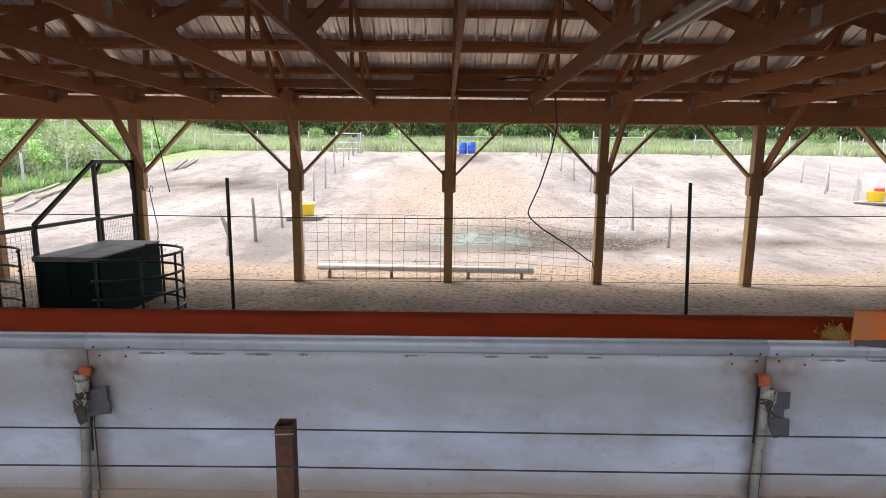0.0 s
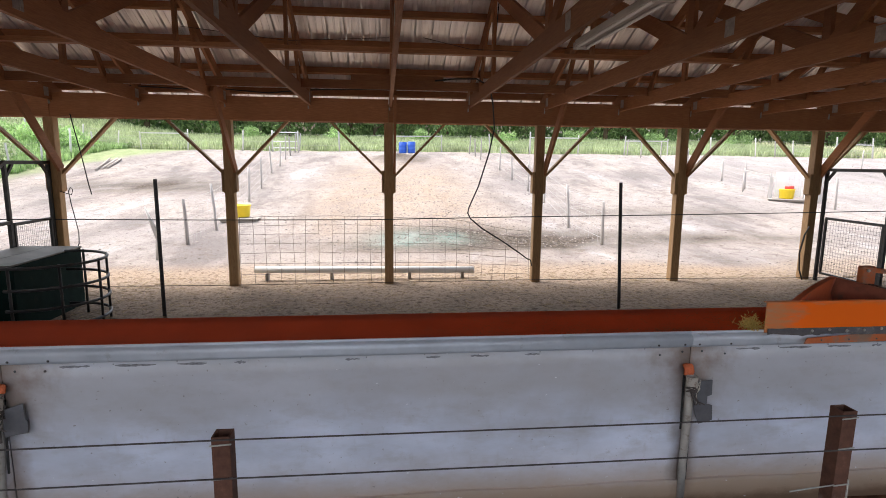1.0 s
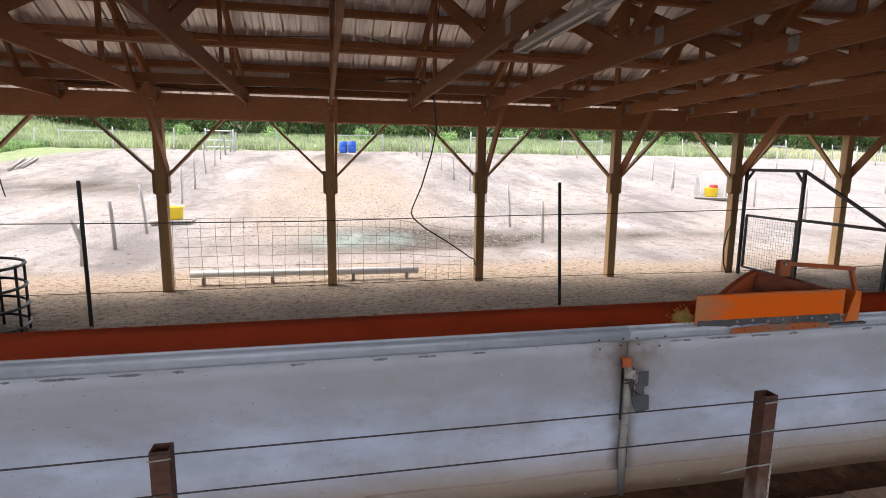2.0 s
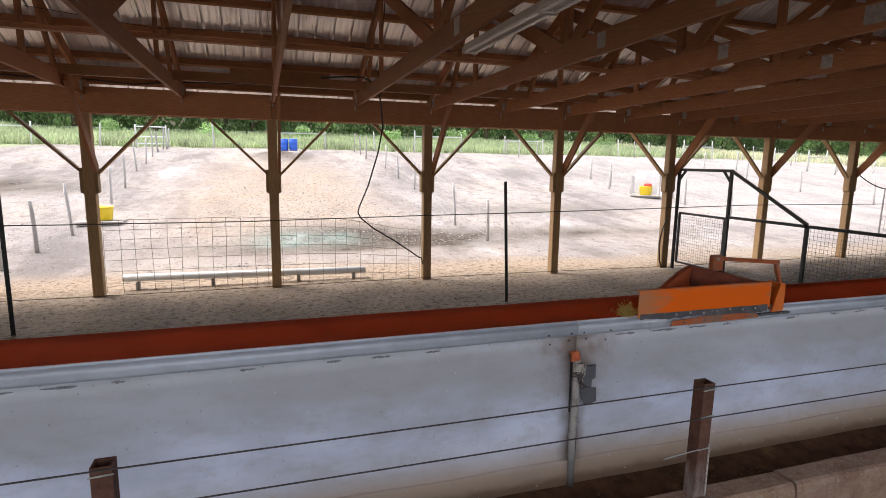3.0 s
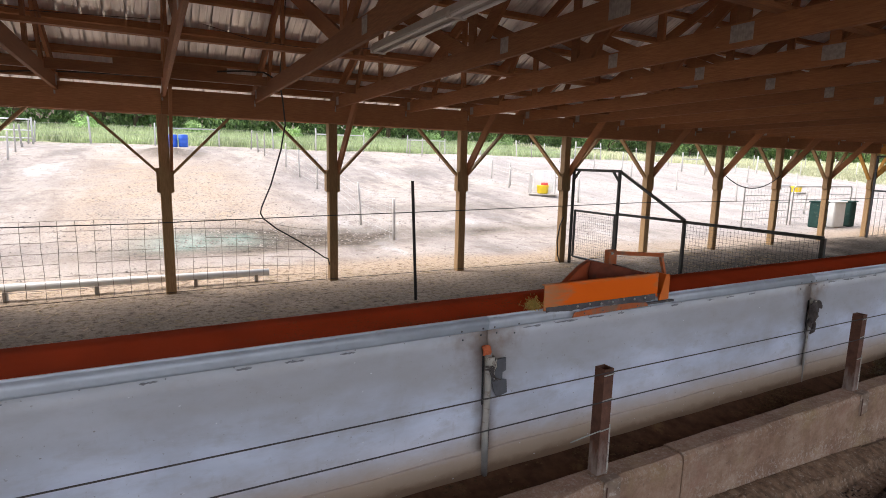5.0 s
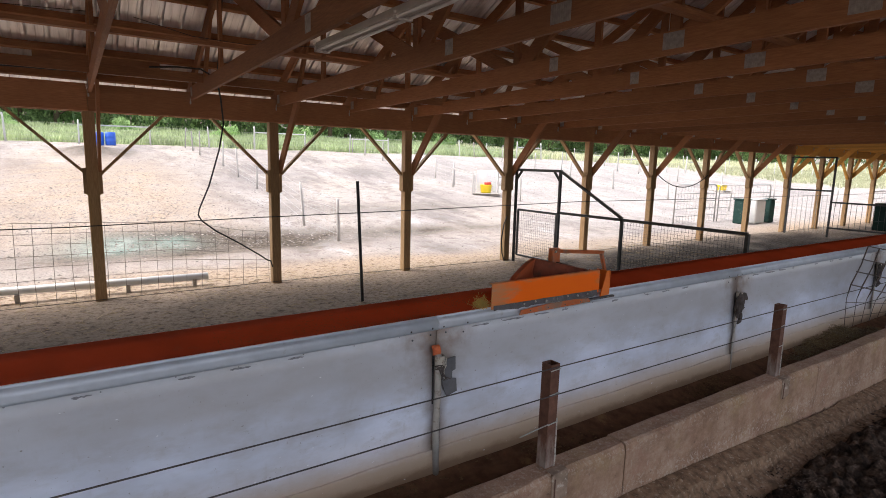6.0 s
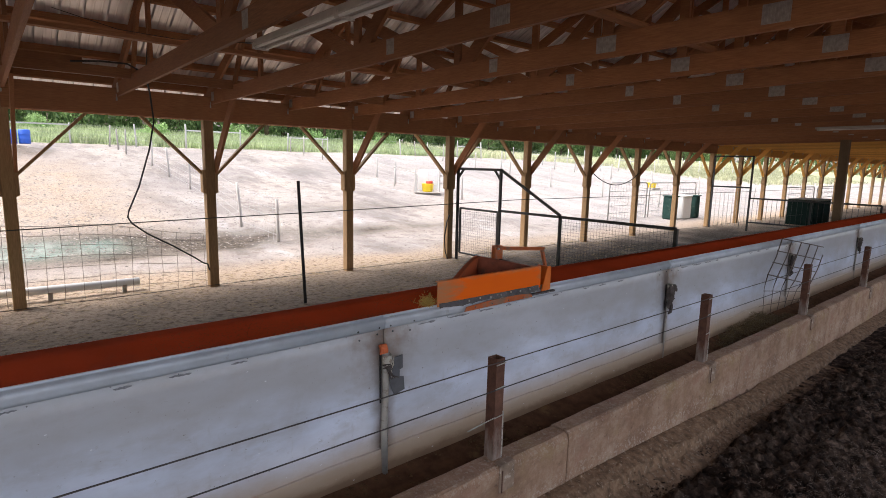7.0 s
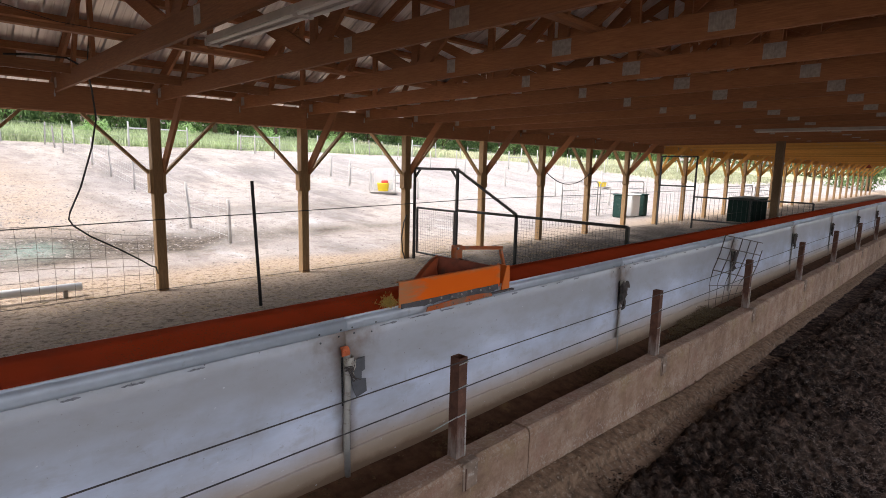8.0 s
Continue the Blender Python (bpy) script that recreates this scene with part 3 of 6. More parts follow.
def build_trusses(first, last, timber, label):
    at = lambda k: pose(XA + 0.035 + k * BAY / 2, 0, 0)
    tr = thing("roof_truss", label, "truss", "roof trusses along the barn", at=at(first))
    bm = bmesh.new()
    beam(bm, (0, POST_Y + 0.12, chord_z(POST_Y + 0.12) + 0.09), (0, NEAR_POST_Y - 0.12, chord_z(NEAR_POST_Y - 0.12) + 0.09), 0.038, 0.18)
    part("bottom_chord", bm, timber, tr)
    drop = 0.185
    for y0 in (POST_Y + 0.45, NEAR_Y - 0.26):
        bm = bmesh.new()
        beam(bm, (0, y0, roof_z(y0) - drop), (0, RIDGE_Y, roof_z(RIDGE_Y) - drop), 0.038, 0.15)
        part("top_chord", bm, timber, tr)
    webs = [(8.32, 7.8), (7.36, 7.36), (5.1, 5.1), (5.16, 7.3), (5.04, 3.4), (3.28, 3.28), (3.22, 2.1), (2.04, 2.04), (1.98, 0.9)]
    for yl, yh in webs:
        bm = bmesh.new()
        w = 0.14 if abs(yl - yh) > 1.5 else 0.09
        beam(bm, (0, yl, chord_z(yl) + 0.12), (0, yh, roof_z(yh) - drop), 0.036, w, (0, 1, 0.01) if yl == yh else (0, 0, 1))
        part("web", bm, timber, tr)
    for y, wide in ((9.13, 0.11), (4.55, 0.11), (3.28, 0.18), (2.04, 0.17)):
        for s in (-1, 1):
            bm = bmesh.new()
            zc = chord_z(y) + 0.105
            bx(bm, (s * 0.021, y, zc), (0.003, wide, 0.125))
            n = int(wide / 0.02)
            for k in range(n):
                bx(bm, (s * 0.0235, y + (k - (n - 1) / 2) * 0.02, zc), (0.002, 0.006, 0.11))
            part("nail_plate", bm, PLATE, tr, "galvanised nail plate")
    bm = bmesh.new()
    bx(bm, (-0.022, POST_Y - 0.165, CHORD_Z - 0.01), (0.003, 0.025, 0.09))
    bx(bm, (-0.018, POST_Y - 0.152, CHORD_Z - 0.03), (0.02, 0.003, 0.04))
    part("tie_strap", bm, GALV, tr, "bright metal tie strap")
    for k in range(first + 1, last + 1):
        copy_thing(tr, at(k))


TRUSSES = int((XB - XA) / (BAY / 2))
PLAIN_TRUSSES = int((GLOW_X - XA) / (BAY / 2))
build_trusses(0, PLAIN_TRUSSES, WOOD_Y, "brown timber roof truss with galvanised nail plates")
build_trusses(PLAIN_TRUSSES + 1, TRUSSES, WOOD_GLOW, "timber roof truss painted golden as if lit, with nail plates")


def build_roof():
    roof = thing("roof", "ribbed grey metal roof on timber purlins", "roof", kind="structure")
    w, ribs = 0.9144, 4
    for sgn, y0, y1 in ((1, POST_Y + 0.55, RIDGE_Y), (-1, NEAR_Y - 0.32, RIDGE_Y)):
        bm = bmesh.new()
        pts = []
        for k in range(ribs):
            x = k * w / ribs
            pts += [(x, 0), (x + 0.065, 0), (x + 0.07, 0.006), (x + 0.078, 0.006), (x + 0.083, 0), (x + 0.15, 0), (x + 0.155, 0.006), (x + 0.163, 0.006), (x + 0.168, 0), (x + 0.199, 0), (x + 0.201, 0.065), (x + 0.2266, 0.065)]
        pts.append((w, 0))
        lo = [bm.verts.new((x, y0, roof_z(y0) + dz)) for x, dz in pts]
        hi = [bm.verts.new((x, y1, roof_z(RIDGE_Y) + dz)) for x, dz in pts]
        for k in range(len(pts) - 1):
            bm.faces.new((lo[k], lo[k + 1], hi[k + 1], hi[k]))
        g = bmesh.ops.extrude_face_region(bm, geom=bm.faces[:])
        bmesh.ops.translate(bm, verts=[e for e in g["geom"] if isinstance(e, bmesh.types.BMVert)], vec=(0, 0, 0.003))
        me = mesh_of("roof_panel", bm, ROOF_METAL)
        for k in range(int((XB - XA + 2) / w)):
            share("roof_panel", me, roof, pose(XA - 1 + k * w, 0, 0.0005 * (k % 2)))
        bm = bmesh.new()
        bx(bm, ((XA + XB) / 2, 0, 0), (XB - XA + 1.6, 0.045, 0.095))
        me = mesh_of("purlin", bm, WOOD_X)
        tilt = -sgn * math.degrees(math.atan(SLOPE))
        for k in range(10):
            y = y0 - sgn * ((0.45 if sgn > 0 else 0.11) + 0.545 * k + (0.04 if k == 0 else 0.0))
            if sgn * (y - RIDGE_Y) < 0.05:
                continue
            share("purlin", me, roof, pose(0, y, roof_z(y) - 0.062, tilt))
    for y, z in ((8.3, chord_z(8.3) + 0.2), (6.2, chord_z(6.2) + 0.2), (3.0, chord_z(3.0) + 0.2)):
        bm = bmesh.new()
        size = (0.038, 0.115) if y > 8 else (0.085, 0.038)
        bx(bm, ((XA + XB) / 2, y, z - (0.018 if y > 8 else 0.0)), (XB - XA + 1.0, *size))
        if y > 8:
            bx(bm, (0.12, y - 0.005, z + 0.075), (1.25, 0.036, 0.07))
        part("lateral_brace", bm, WOOD_X, roof)
    bm = bmesh.new()
    bx(bm, ((XA + XB) / 2, POST_Y + 0.5, roof_z(POST_Y + 0.5) + 0.05), (XB - XA + 1.6, 0.02, 0.07))
    part("eave_strip", bm, GALV, roof)


build_roof()


def build_gable_baffle():
    """Unseen sheet added over the barn's near end to keep daylight off the timbers."""
    bm = bmesh.new()
    prof = [(NEAR_Y - 0.1, 2.8), (POST_Y + 0.4, 2.8), (POST_Y + 0.4, roof_z(POST_Y + 0.4) - 0.02), (RIDGE_Y, roof_z(RIDGE_Y) - 0.02), (NEAR_Y - 0.1, roof_z(NEAR_Y - 0.1) - 0.02)]
    extrude_x(bm, prof, XA - 0.30, XA - 0.27)
    single("gable_wall", bm, ROOF_METAL, "unseen metal gable sheet added to dim the roof space", "wall", kind="structure")


build_gable_baffle()


def build_near_side():
    """The other open side of the barn, with its own row of posts."""
    bm = bmesh.new()
    bx(bm, (0, 0, 0.9), (0.15, 0.15, 3.6), bevel=0.006)
    first = single("near_post", bm, WOOD_P, "square brown timber barn post", "post", "posts along the near barn side", at=pose(XA, NEAR_POST_Y, 0))
    for k in range(X_FIRST + 1, X_LAST + 1):
        copy_thing(first, pose(k * BAY, NEAR_POST_Y, 0))
    bm = bmesh.new()
    bx(bm, (0, 0, 1.4), (0.19, 0.19, 2.9), bevel=0.008)
    a = single("inner_post", bm, WOOD_DARK, "dark heavy timber post beside the feed belt", "post", at=pose(16.85, 4.85, 0, 0, -2.5))
    copy_thing(a, pose(41.25, 4.85, 0))


build_near_side()


# ---- belt feeder ----
FX0, FX1, SPAN, SEAM = -12.0, 70.0, 4.22, 1.94


def build_feeder():
    f = thing("belt_feeder", "long white-sided feed bunk with orange belt on top", "feeder")
    bm = bmesh.new()
    n, m = 24, 8
    grid = [[bm.verts.new((0.004 + (SPAN - 0.008) * i / n, 3.86 + 0.004 * math.sin(i * 0.9 + j * 0.5) * (0 < j < m), -0.37 + 1.22 * j / m)) for i in range(n + 1)] for j in range(m + 1)]
    for j in range(m):
        for i in range(n):
            bm.faces.new((grid[j][i], grid[j][i + 1], grid[j + 1][i + 1], grid[j + 1][i])).smooth = True
    g = bmesh.ops.extrude_face_region(bm, geom=bm.faces[:])
    bmesh.ops.translate(bm, verts=[e for e in g["geom"] if isinstance(e, bmesh.types.BMVert)], vec=(0, 0.018, 0))
    side = mesh_of("side_panel", bm, PANEL)
    bm = bmesh.new()
    extrude_x(bm, [(3.853, 0.800), (3.846, 0.798), (3.843, 0.815), (3.838, 0.836), (3.8365, 0.848), (3.838, 0.86), (3.843, 0.869), (3.852, 0.876), (3.864, 0.881), (3.870, 0.886), (3.869, 0.892), (3.873, 0.896), (3.8785, 0.896), (3.8805, 0.890), (3.881, 0.85), (3.858, 0.800)], 0.0, SPAN, True)
    cap = mesh_of("cap_strip", bm, GALV_PAINT)
    bm = bmesh.new()
    ups = []
    for i in range(61):
        x = 0.006 + (SPAN - 0.012) * i / 60
        zt = -0.15 + 0.004 * math.sin(i * 0.37) + 0.003 * noise.noise((i * 0.9, 0, 0))
        ups.append([bm.verts.new(q) for q in ((x, 3.864, zt + 0.002), (x, 3.843, zt - 0.002), (x, 3.836 + 0.003 * math.sin(i * 0.5), -0.372), (x, 3.864, -0.372))])
    for a, b in zip(ups, ups[1:]):
        for q in range(4):
            bm.faces.new((a[q], a[(q + 1) % 4], b[(q + 1) % 4], b[q]))
    bm.faces.new(ups[0][::-1]), bm.faces.new(ups[-1])
    kick = mesh_of("kick_strip", bm, PANEL)
    bm = bmesh.new()
    lathe(bm, [(0.0075, 0), (0.0075, 0.003), (0.004, 0.006)], 8)
    bmesh.ops.transform(bm, matrix=pose(0, 0, 0, 90), verts=bm.verts)
    rivet = mesh_of("rivet", bm, BOLT)
    bm = bmesh.new()
    lathe(bm, [(0.0045, 0), (0.0045, 0.002), (0.002, 0.003)], 7)
    bmesh.ops.transform(bm, matrix=pose(0, 0, 0, 90), verts=bm.verts)
    small_rivet = mesh_of("rivet", bm, SCRAPE)
    rivet_x = (0.05, 0.27, 0.62, 0.98, 1.35, 1.7, 2.1, 2.46, 2.8, 3.2, 3.55, 3.9, 3.99, 4.17)
    k0, k1 = math.floor((FX0 - SEAM) / SPAN), math.ceil((FX1 - SEAM) / SPAN)
    for k in range(k0, k1):
        m = pose(SEAM + k * SPAN, 0, 0)
        p = share("side_panel", side, f, m)
        share("cap_strip", cap, f, m)
        share("kick_strip", kick, f, m)
        if -2 < k < 3:
            for x in rivet_x:
                near_seam = x < 0.3 or x > 3.95
                share("rivet", rivet if near_seam else small_rivet, p, pose(x, 3.8445, 0.815) if near_seam else pose(x, 3.857, 0.787 + 0.005 * math.sin(x * 9 + k)))
                if near_seam:
                    share("rivet", rivet, p, pose(x + 0.03 * math.sin(x * 40), 3.857, 0.755 + 0.012 * math.sin(x * 17 + k)))
        if k in (-1, 0, 1):
            rnd = random.Random(4 + k)
            for x, w in ((0.32, 0.17), (0.63, 0.23), (0.98, 0.17), (1.31, 0.07), (1.97, 0.09), (2.47, 0.09), (2.75, 0.12), (3.1, 0.1)):
                bm = bmesh.new()
                n = 8
                up = [(x + w * i / n, 3.8535, 0.776 + 0.006 * rnd.random() * (0 < i < n)) for i in range(n + 1)]
                dn = [(x + w * i / n, 3.8535, 0.773 - 0.009 * rnd.random() * (0 < i < n)) for i in range(n + 1)]
                fc = bm.faces.new([bm.verts.new(q) for q in up + dn[::-1]])
                g = bmesh.ops.extrude_face_region(bm, geom=[fc])
                bmesh.ops.translate(bm, verts=[e for e in g["geom"] if isinstance(e, bmesh.types.BMVert)], vec=(0, 0.004, 0))
                part("scrape", bm, SCRAPE, p, "dark scraped patch")
    bm = bmesh.new()
    ys = [(3.886, 0.894), (3.92, 0.889), (3.97, 0.891), (4.05, 0.904), (4.15, 0.924), (4.25, 0.946)]
    extrude_x(bm, ys + [(y, z - 0.012) for y, z in ys[::-1]], FX0, FX1, True)
    part("belt", bm, BELT, f, "orange feed belt, slightly dished")
    # black strip drawn in place of the shadow line under the belt's near edge
    bm = bmesh.new()
    extrude_x(bm, [(3.8815, 0.884), (3.8855, 0.884), (3.8855, 0.8935), (3.8815, 0.8935)], FX0, FX1)
    part("edge_seal", bm, BLACK_RUBBER, f, "black strip drawn for the shadow gap along the belt")
    bm = bmesh.new()
    extrude_x(bm, [(4.255, -0.1), (4.255, 0.935), (4.29, 0.935), (4.29, -0.1)], FX0, FX1)
    part("back_panel", bm, PANEL, f)
    bm = bmesh.new()
    extrude_x(bm, [(3.88, 0.84), (3.88, 0.868), (4.25, 0.868), (4.25, 0.84)], FX0, FX1)
    part("belt_bed", bm, GALV, f)
    # feed left on the belt
    rnd = random.Random(9)
    spots = []
    while len(spots) < 2000:
        x = 0.2 + 2.5 * rnd.random() ** 0.8
        y = 3.90 + 0.3 * rnd.random() ** 1.4
        if noise.noise((x * 2.2, y * 3, 5.0)) > rnd.uniform(-0.25, 0.25):
            spots.append((x, y, np.interp(y, [q[0] for q in ys], [q[1] for q in ys]), rnd.uniform(0.002, 0.005)))
    feed = new("loose_feed", lumps("loose_feed", spots, rnd, FEED))
    feed.parent = f
    tagged(feed, "brown feed lying on the belt", kind="stuff")
    spots = []
    while len(spots) < 5200:
        x, y = 1.0 + 13 * rnd.random(), 3.27 + 0.55 * rnd.random()
        heap = noise.noise((x * 0.8, 1.0, 3.0)) + 0.5 * noise.noise((x * 4, y * 5, 1.0)) + 0.9 * math.exp(-((x - 8.9) / 0.7) ** 2)
        if heap > rnd.uniform(0.0, 0.7):
            spots.append((x, y, np.interp(y, (3.24, 3.4, 3.6, 3.74, 3.86), (-0.40, -0.42, -0.41, -0.385, -0.33)) + 0.02 * max(0.0, heap), rnd.uniform(0.005, 0.016)))
    spill = new("trough_feed", lumps("trough_feed", spots, rnd, SPILL))
    tagged(spill, "brown feed crumbs left in the trough", "feed", kind="stuff")
    rows = []
    for k in range(5200):
        x = rnd.uniform(7.3, 10.2)
        y = 3.84 - abs(rnd.gauss(0, 0.13))
        top = 0.16 * math.exp(-((x - 8.7) / 0.9) ** 2) * (1 + noise.noise((x * 5, y * 6, 2.0))) * smooth(3.35, 3.8, y)
        if y > 3.3:
            rows.append((x, y, -0.405 + rnd.random() * top, rnd.uniform(0.015, 0.05), rnd.uniform(0.0012, 0.003)))
    hay = new("trough_hay", stalks("trough_hay", rows, rnd, HAY))
    tagged(hay, "olive-brown hay heaped against the feeder in the trough", "hay", kind="stuff")
    # upright pipe, tape and rag at each seam
    for k in range(k0, k1 + 1):
        x = SEAM + k * SPAN - (0.03 if k == -1 else 0.0)
        bm = bmesh.new()
        lean = -0.05 if k == -1 else 0.0
        tube(bm, [(x, 3.838, 0.62), (x + 0.004 + 0.32 * lean, 3.84, 0.3), (x - 0.004 + 0.64 * lean, 3.842, 0.0), (x + lean, 3.84, -0.36)], 0.027 if k in (-1, 0) else 0.011, 10)
        pipe = part("seam_pipe", bm, PIPE, f, "grey upright pipe over the panel seam")
        bm = bmesh.new()
        lathe(bm, [(0.02, 0.52), (0.036, 0.522), (0.038, 0.60), (0.034, 0.605), (0.03, 0.60), (0.028, 0.56), (0.002, 0.555)], 12, (x + 0.006, 3.825, 0))
        if k == -1:
            lathe(bm, [(0.02, 0.445), (0.036, 0.447), (0.039, 0.50), (0.034, 0.505), (0.02, 0.51)], 12, (x - 0.004, 3.825, 0))
            lathe(bm, [(0.02, 0.612), (0.034, 0.614), (0.036, 0.645), (0.03, 0.65), (0.002, 0.64)], 12, (x + 0.0, 3.827, 0))
        part("socket", bm, PVC_OLD, pipe, "stained cream pipe socket")
        # black strips stand in for the shaded slots on both sides of the pipe
        bm = bmesh.new()
        if k == -1:
            beam(bm, (x - 0.033 + 0.15 * lean, 3.855, 0.40), (x - 0.031 + 0.95 * lean, 3.855, -0.32), 0.009, 0.012, (0, 1, 0))
            beam(bm, (x + 0.034 + 0.02 * lean, 3.855, 0.58), (x + 0.034 + 0.45 * lean, 3.855, 0.12), 0.01, 0.012, (0, 1, 0))
        else:
            beam(bm, (x - 0.034, 3.858, 0.60), (x - 0.03, 3.858, 0.22), 0.012 if k == 0 else 0.006, 0.012, (0, 1, 0))
            beam(bm, (x + 0.033, 3.858, 0.22), (x + 0.033, 3.858, -0.2), 0.012 if k == 0 else 0.006, 0.012, (0, 1, 0))
        part("gap_strip", bm, BLACK_RUBBER, pipe, "black strip standing in for the shaded gap beside the pipe")
        bm = bmesh.new()
        rnd = random.Random(70 + k)
        for j in range(9):
            a0 = rnd.uniform(0, 6.28)
            zc = 0.50 + 0.03 * rnd.random()
            tube(bm, [(x + 0.006 + 0.042 * math.cos(a0 + d), 3.825 - 0.04 * abs(math.sin(a0 + d)), zc + rnd.uniform(-.02, .02)) for d in (0, 0.8, 1.6, 2.4, 3.1)], 0.004, 5)
        for j in range(4):
            q = (x + rnd.uniform(-.01, .03), 3.785, 0.50)
            tube(bm, [q, (q[0] + rnd.uniform(-.04, .06), 3.78, 0.46 + rnd.uniform(-.02, .05)), (q[0] + rnd.uniform(-.05, .08), 3.785, 0.42)], 0.004, 5)
        part("binding", bm, RAGGED, pipe, "grimy twine binding")
        if k == -1:
            bm = bmesh.new()
            for c, sc in (((x - 0.035, 3.835, 0.42), (0.03, 0.014, 0.08)), ((x + 0.01, 3.832, 0.53), (0.045, 0.014, 0.06)), ((x - 0.02, 3.838, 0.62), (0.03, 0.012, 0.035))):
                bmesh.ops.create_icosphere(bm, subdivisions=3, radius=1, matrix=Matrix.LocRotScale(c, Euler((0, 0.1, 0)), sc))
            for vv in bm.verts:
                vv.co += 0.02 * Vector(noise.noise_vector(vv.co * 20)) + 0.01 * Vector(noise.noise_vector(vv.co * 55))
            part("dark_wrap", bm, RAGGED, pipe)
        if k in (-1, 0):
            bm = bmesh.new()
            bx(bm, (x - 0.022 if k == 0 else x + 0.03, 3.83, 0.65 if k == 0 else 0.66), (0.07, 0.03, 0.075 if k == 0 else 0.055), 0, 0.008)
            bmesh.ops.subdivide_edges(bm, edges=bm.edges[:], cuts=2, use_grid_fill=True)
            for vv in bm.verts:
                vv.co += 0.012 * Vector(noise.noise_vector(vv.co * 28)) + 0.005 * Vector(noise.noise_vector(vv.co * 70))
            part("rag", bm, RAG_RED, pipe, "faded orange rag")
            bm = bmesh.new()
            pts = [(0.02, 0.56), (0.15, 0.575), (0.155, 0.47), (0.125, 0.46), (0.125, 0.405), (0.165, 0.395), (0.175, 0.29), (0.08, 0.265), (0.05, 0.33), (0.02, 0.45)]
            if k == -1:
                pts = [(0.03, 0.53), (0.09, 0.55), (0.15, 0.57), (0.152, 0.47), (0.165, 0.46), (0.16, 0.385), (0.09, 0.375), (0.03, 0.36)]
            a = [bm.verts.new((x + px, 3.822 + 0.02 * (0.6 - pz), pz)) for px, pz in pts]
            fc = bm.faces.new(a)
            g = bmesh.ops.extrude_face_region(bm, geom=[fc])
            bmesh.ops.translate(bm, verts=[e for e in g["geom"] if isinstance(e, bmesh.types.BMVert)], vec=(0, 0.006, 0))
            part("tape_flap", bm, TAPE, pipe, "grey tape flap")
            if k == -1:
                bm = bmesh.new()
                fc = bm.faces.new([bm.verts.new((x + px, 3.806, pz)) for px, pz in ((-0.055, 0.475), (0.02, 0.49), (0.025, 0.34), (-0.015, 0.315), (-0.03, 0.33), (-0.05, 0.42))])
                g = bmesh.ops.extrude_face_region(bm, geom=[fc])
                bmesh.ops.translate(bm, verts=[e for e in g["geom"] if isinstance(e, bmesh.types.BMVert)], vec=(0, 0.006, 0))
                part("tape_flap", bm, RAGGED, pipe, "dark greasy tape flap")
            bm = bmesh.new()
            rnd = random.Random(k)
            for j in range(3):
                tube(bm, [(x + 0.02 + rnd.uniform(-.02, .03), 3.79, 0.58 - i * 0.05 + rnd.uniform(-.01, .01)) for i in range(4)], 0.003, 4)
            part("twine", bm, PVC_OLD, pipe)
        else:
            bm = bmesh.new()
            for c, sc in (((x, 3.80, 0.46), (0.05, 0.03, 0.15)), ((x + 0.05, 3.795, 0.55), (0.07, 0.022, 0.035)), ((x - 0.04, 3.80, 0.56), (0.03, 0.02, 0.05)), ((x + 0.02, 3.80, 0.30), (0.028, 0.02, 0.08))):
                bmesh.ops.create_icosphere(bm, subdivisions=3, radius=1, matrix=Matrix.LocRotScale(c, Euler((0, 0.2, 0)), sc))
            for vv in bm.verts:
                vv.co += 0.03 * Vector(noise.noise_vector(vv.co * 16 + Vector((k, 0, 0)))) + 0.012 * Vector(noise.noise_vector(vv.co * 45))
            part("dark_wrap", bm, RAGGED, pipe)
    return f


GALV_PAINT = plain("cap_metal", (0.57, 0.62, 0.70), 0.4, 0.12, 0.12, 5, 0.05, (0.32, 0.32, 0.33), (0.6, 0.75), 6)
SCRAPE = plain("scraped_paint", (0.24, 0.24, 0.26), 0.7, 0, 0.4, 40)
PIPE = plain("dull_pipe", (0.41, 0.38, 0.345), 0.5, 0.2, 0.2, 10, 0.1, (0.18, 0.14, 0.11), (0.55, 0.7), 14)
RAGGED = plain("greasy_wrap", (0.08, 0.064, 0.058), 0.85, 0, 0.4, 20, 0.4)
HAY = leaf_material("old_hay", (0.10, 0.062, 0.026), (0.34, 0.235, 0.10))
build_feeder()


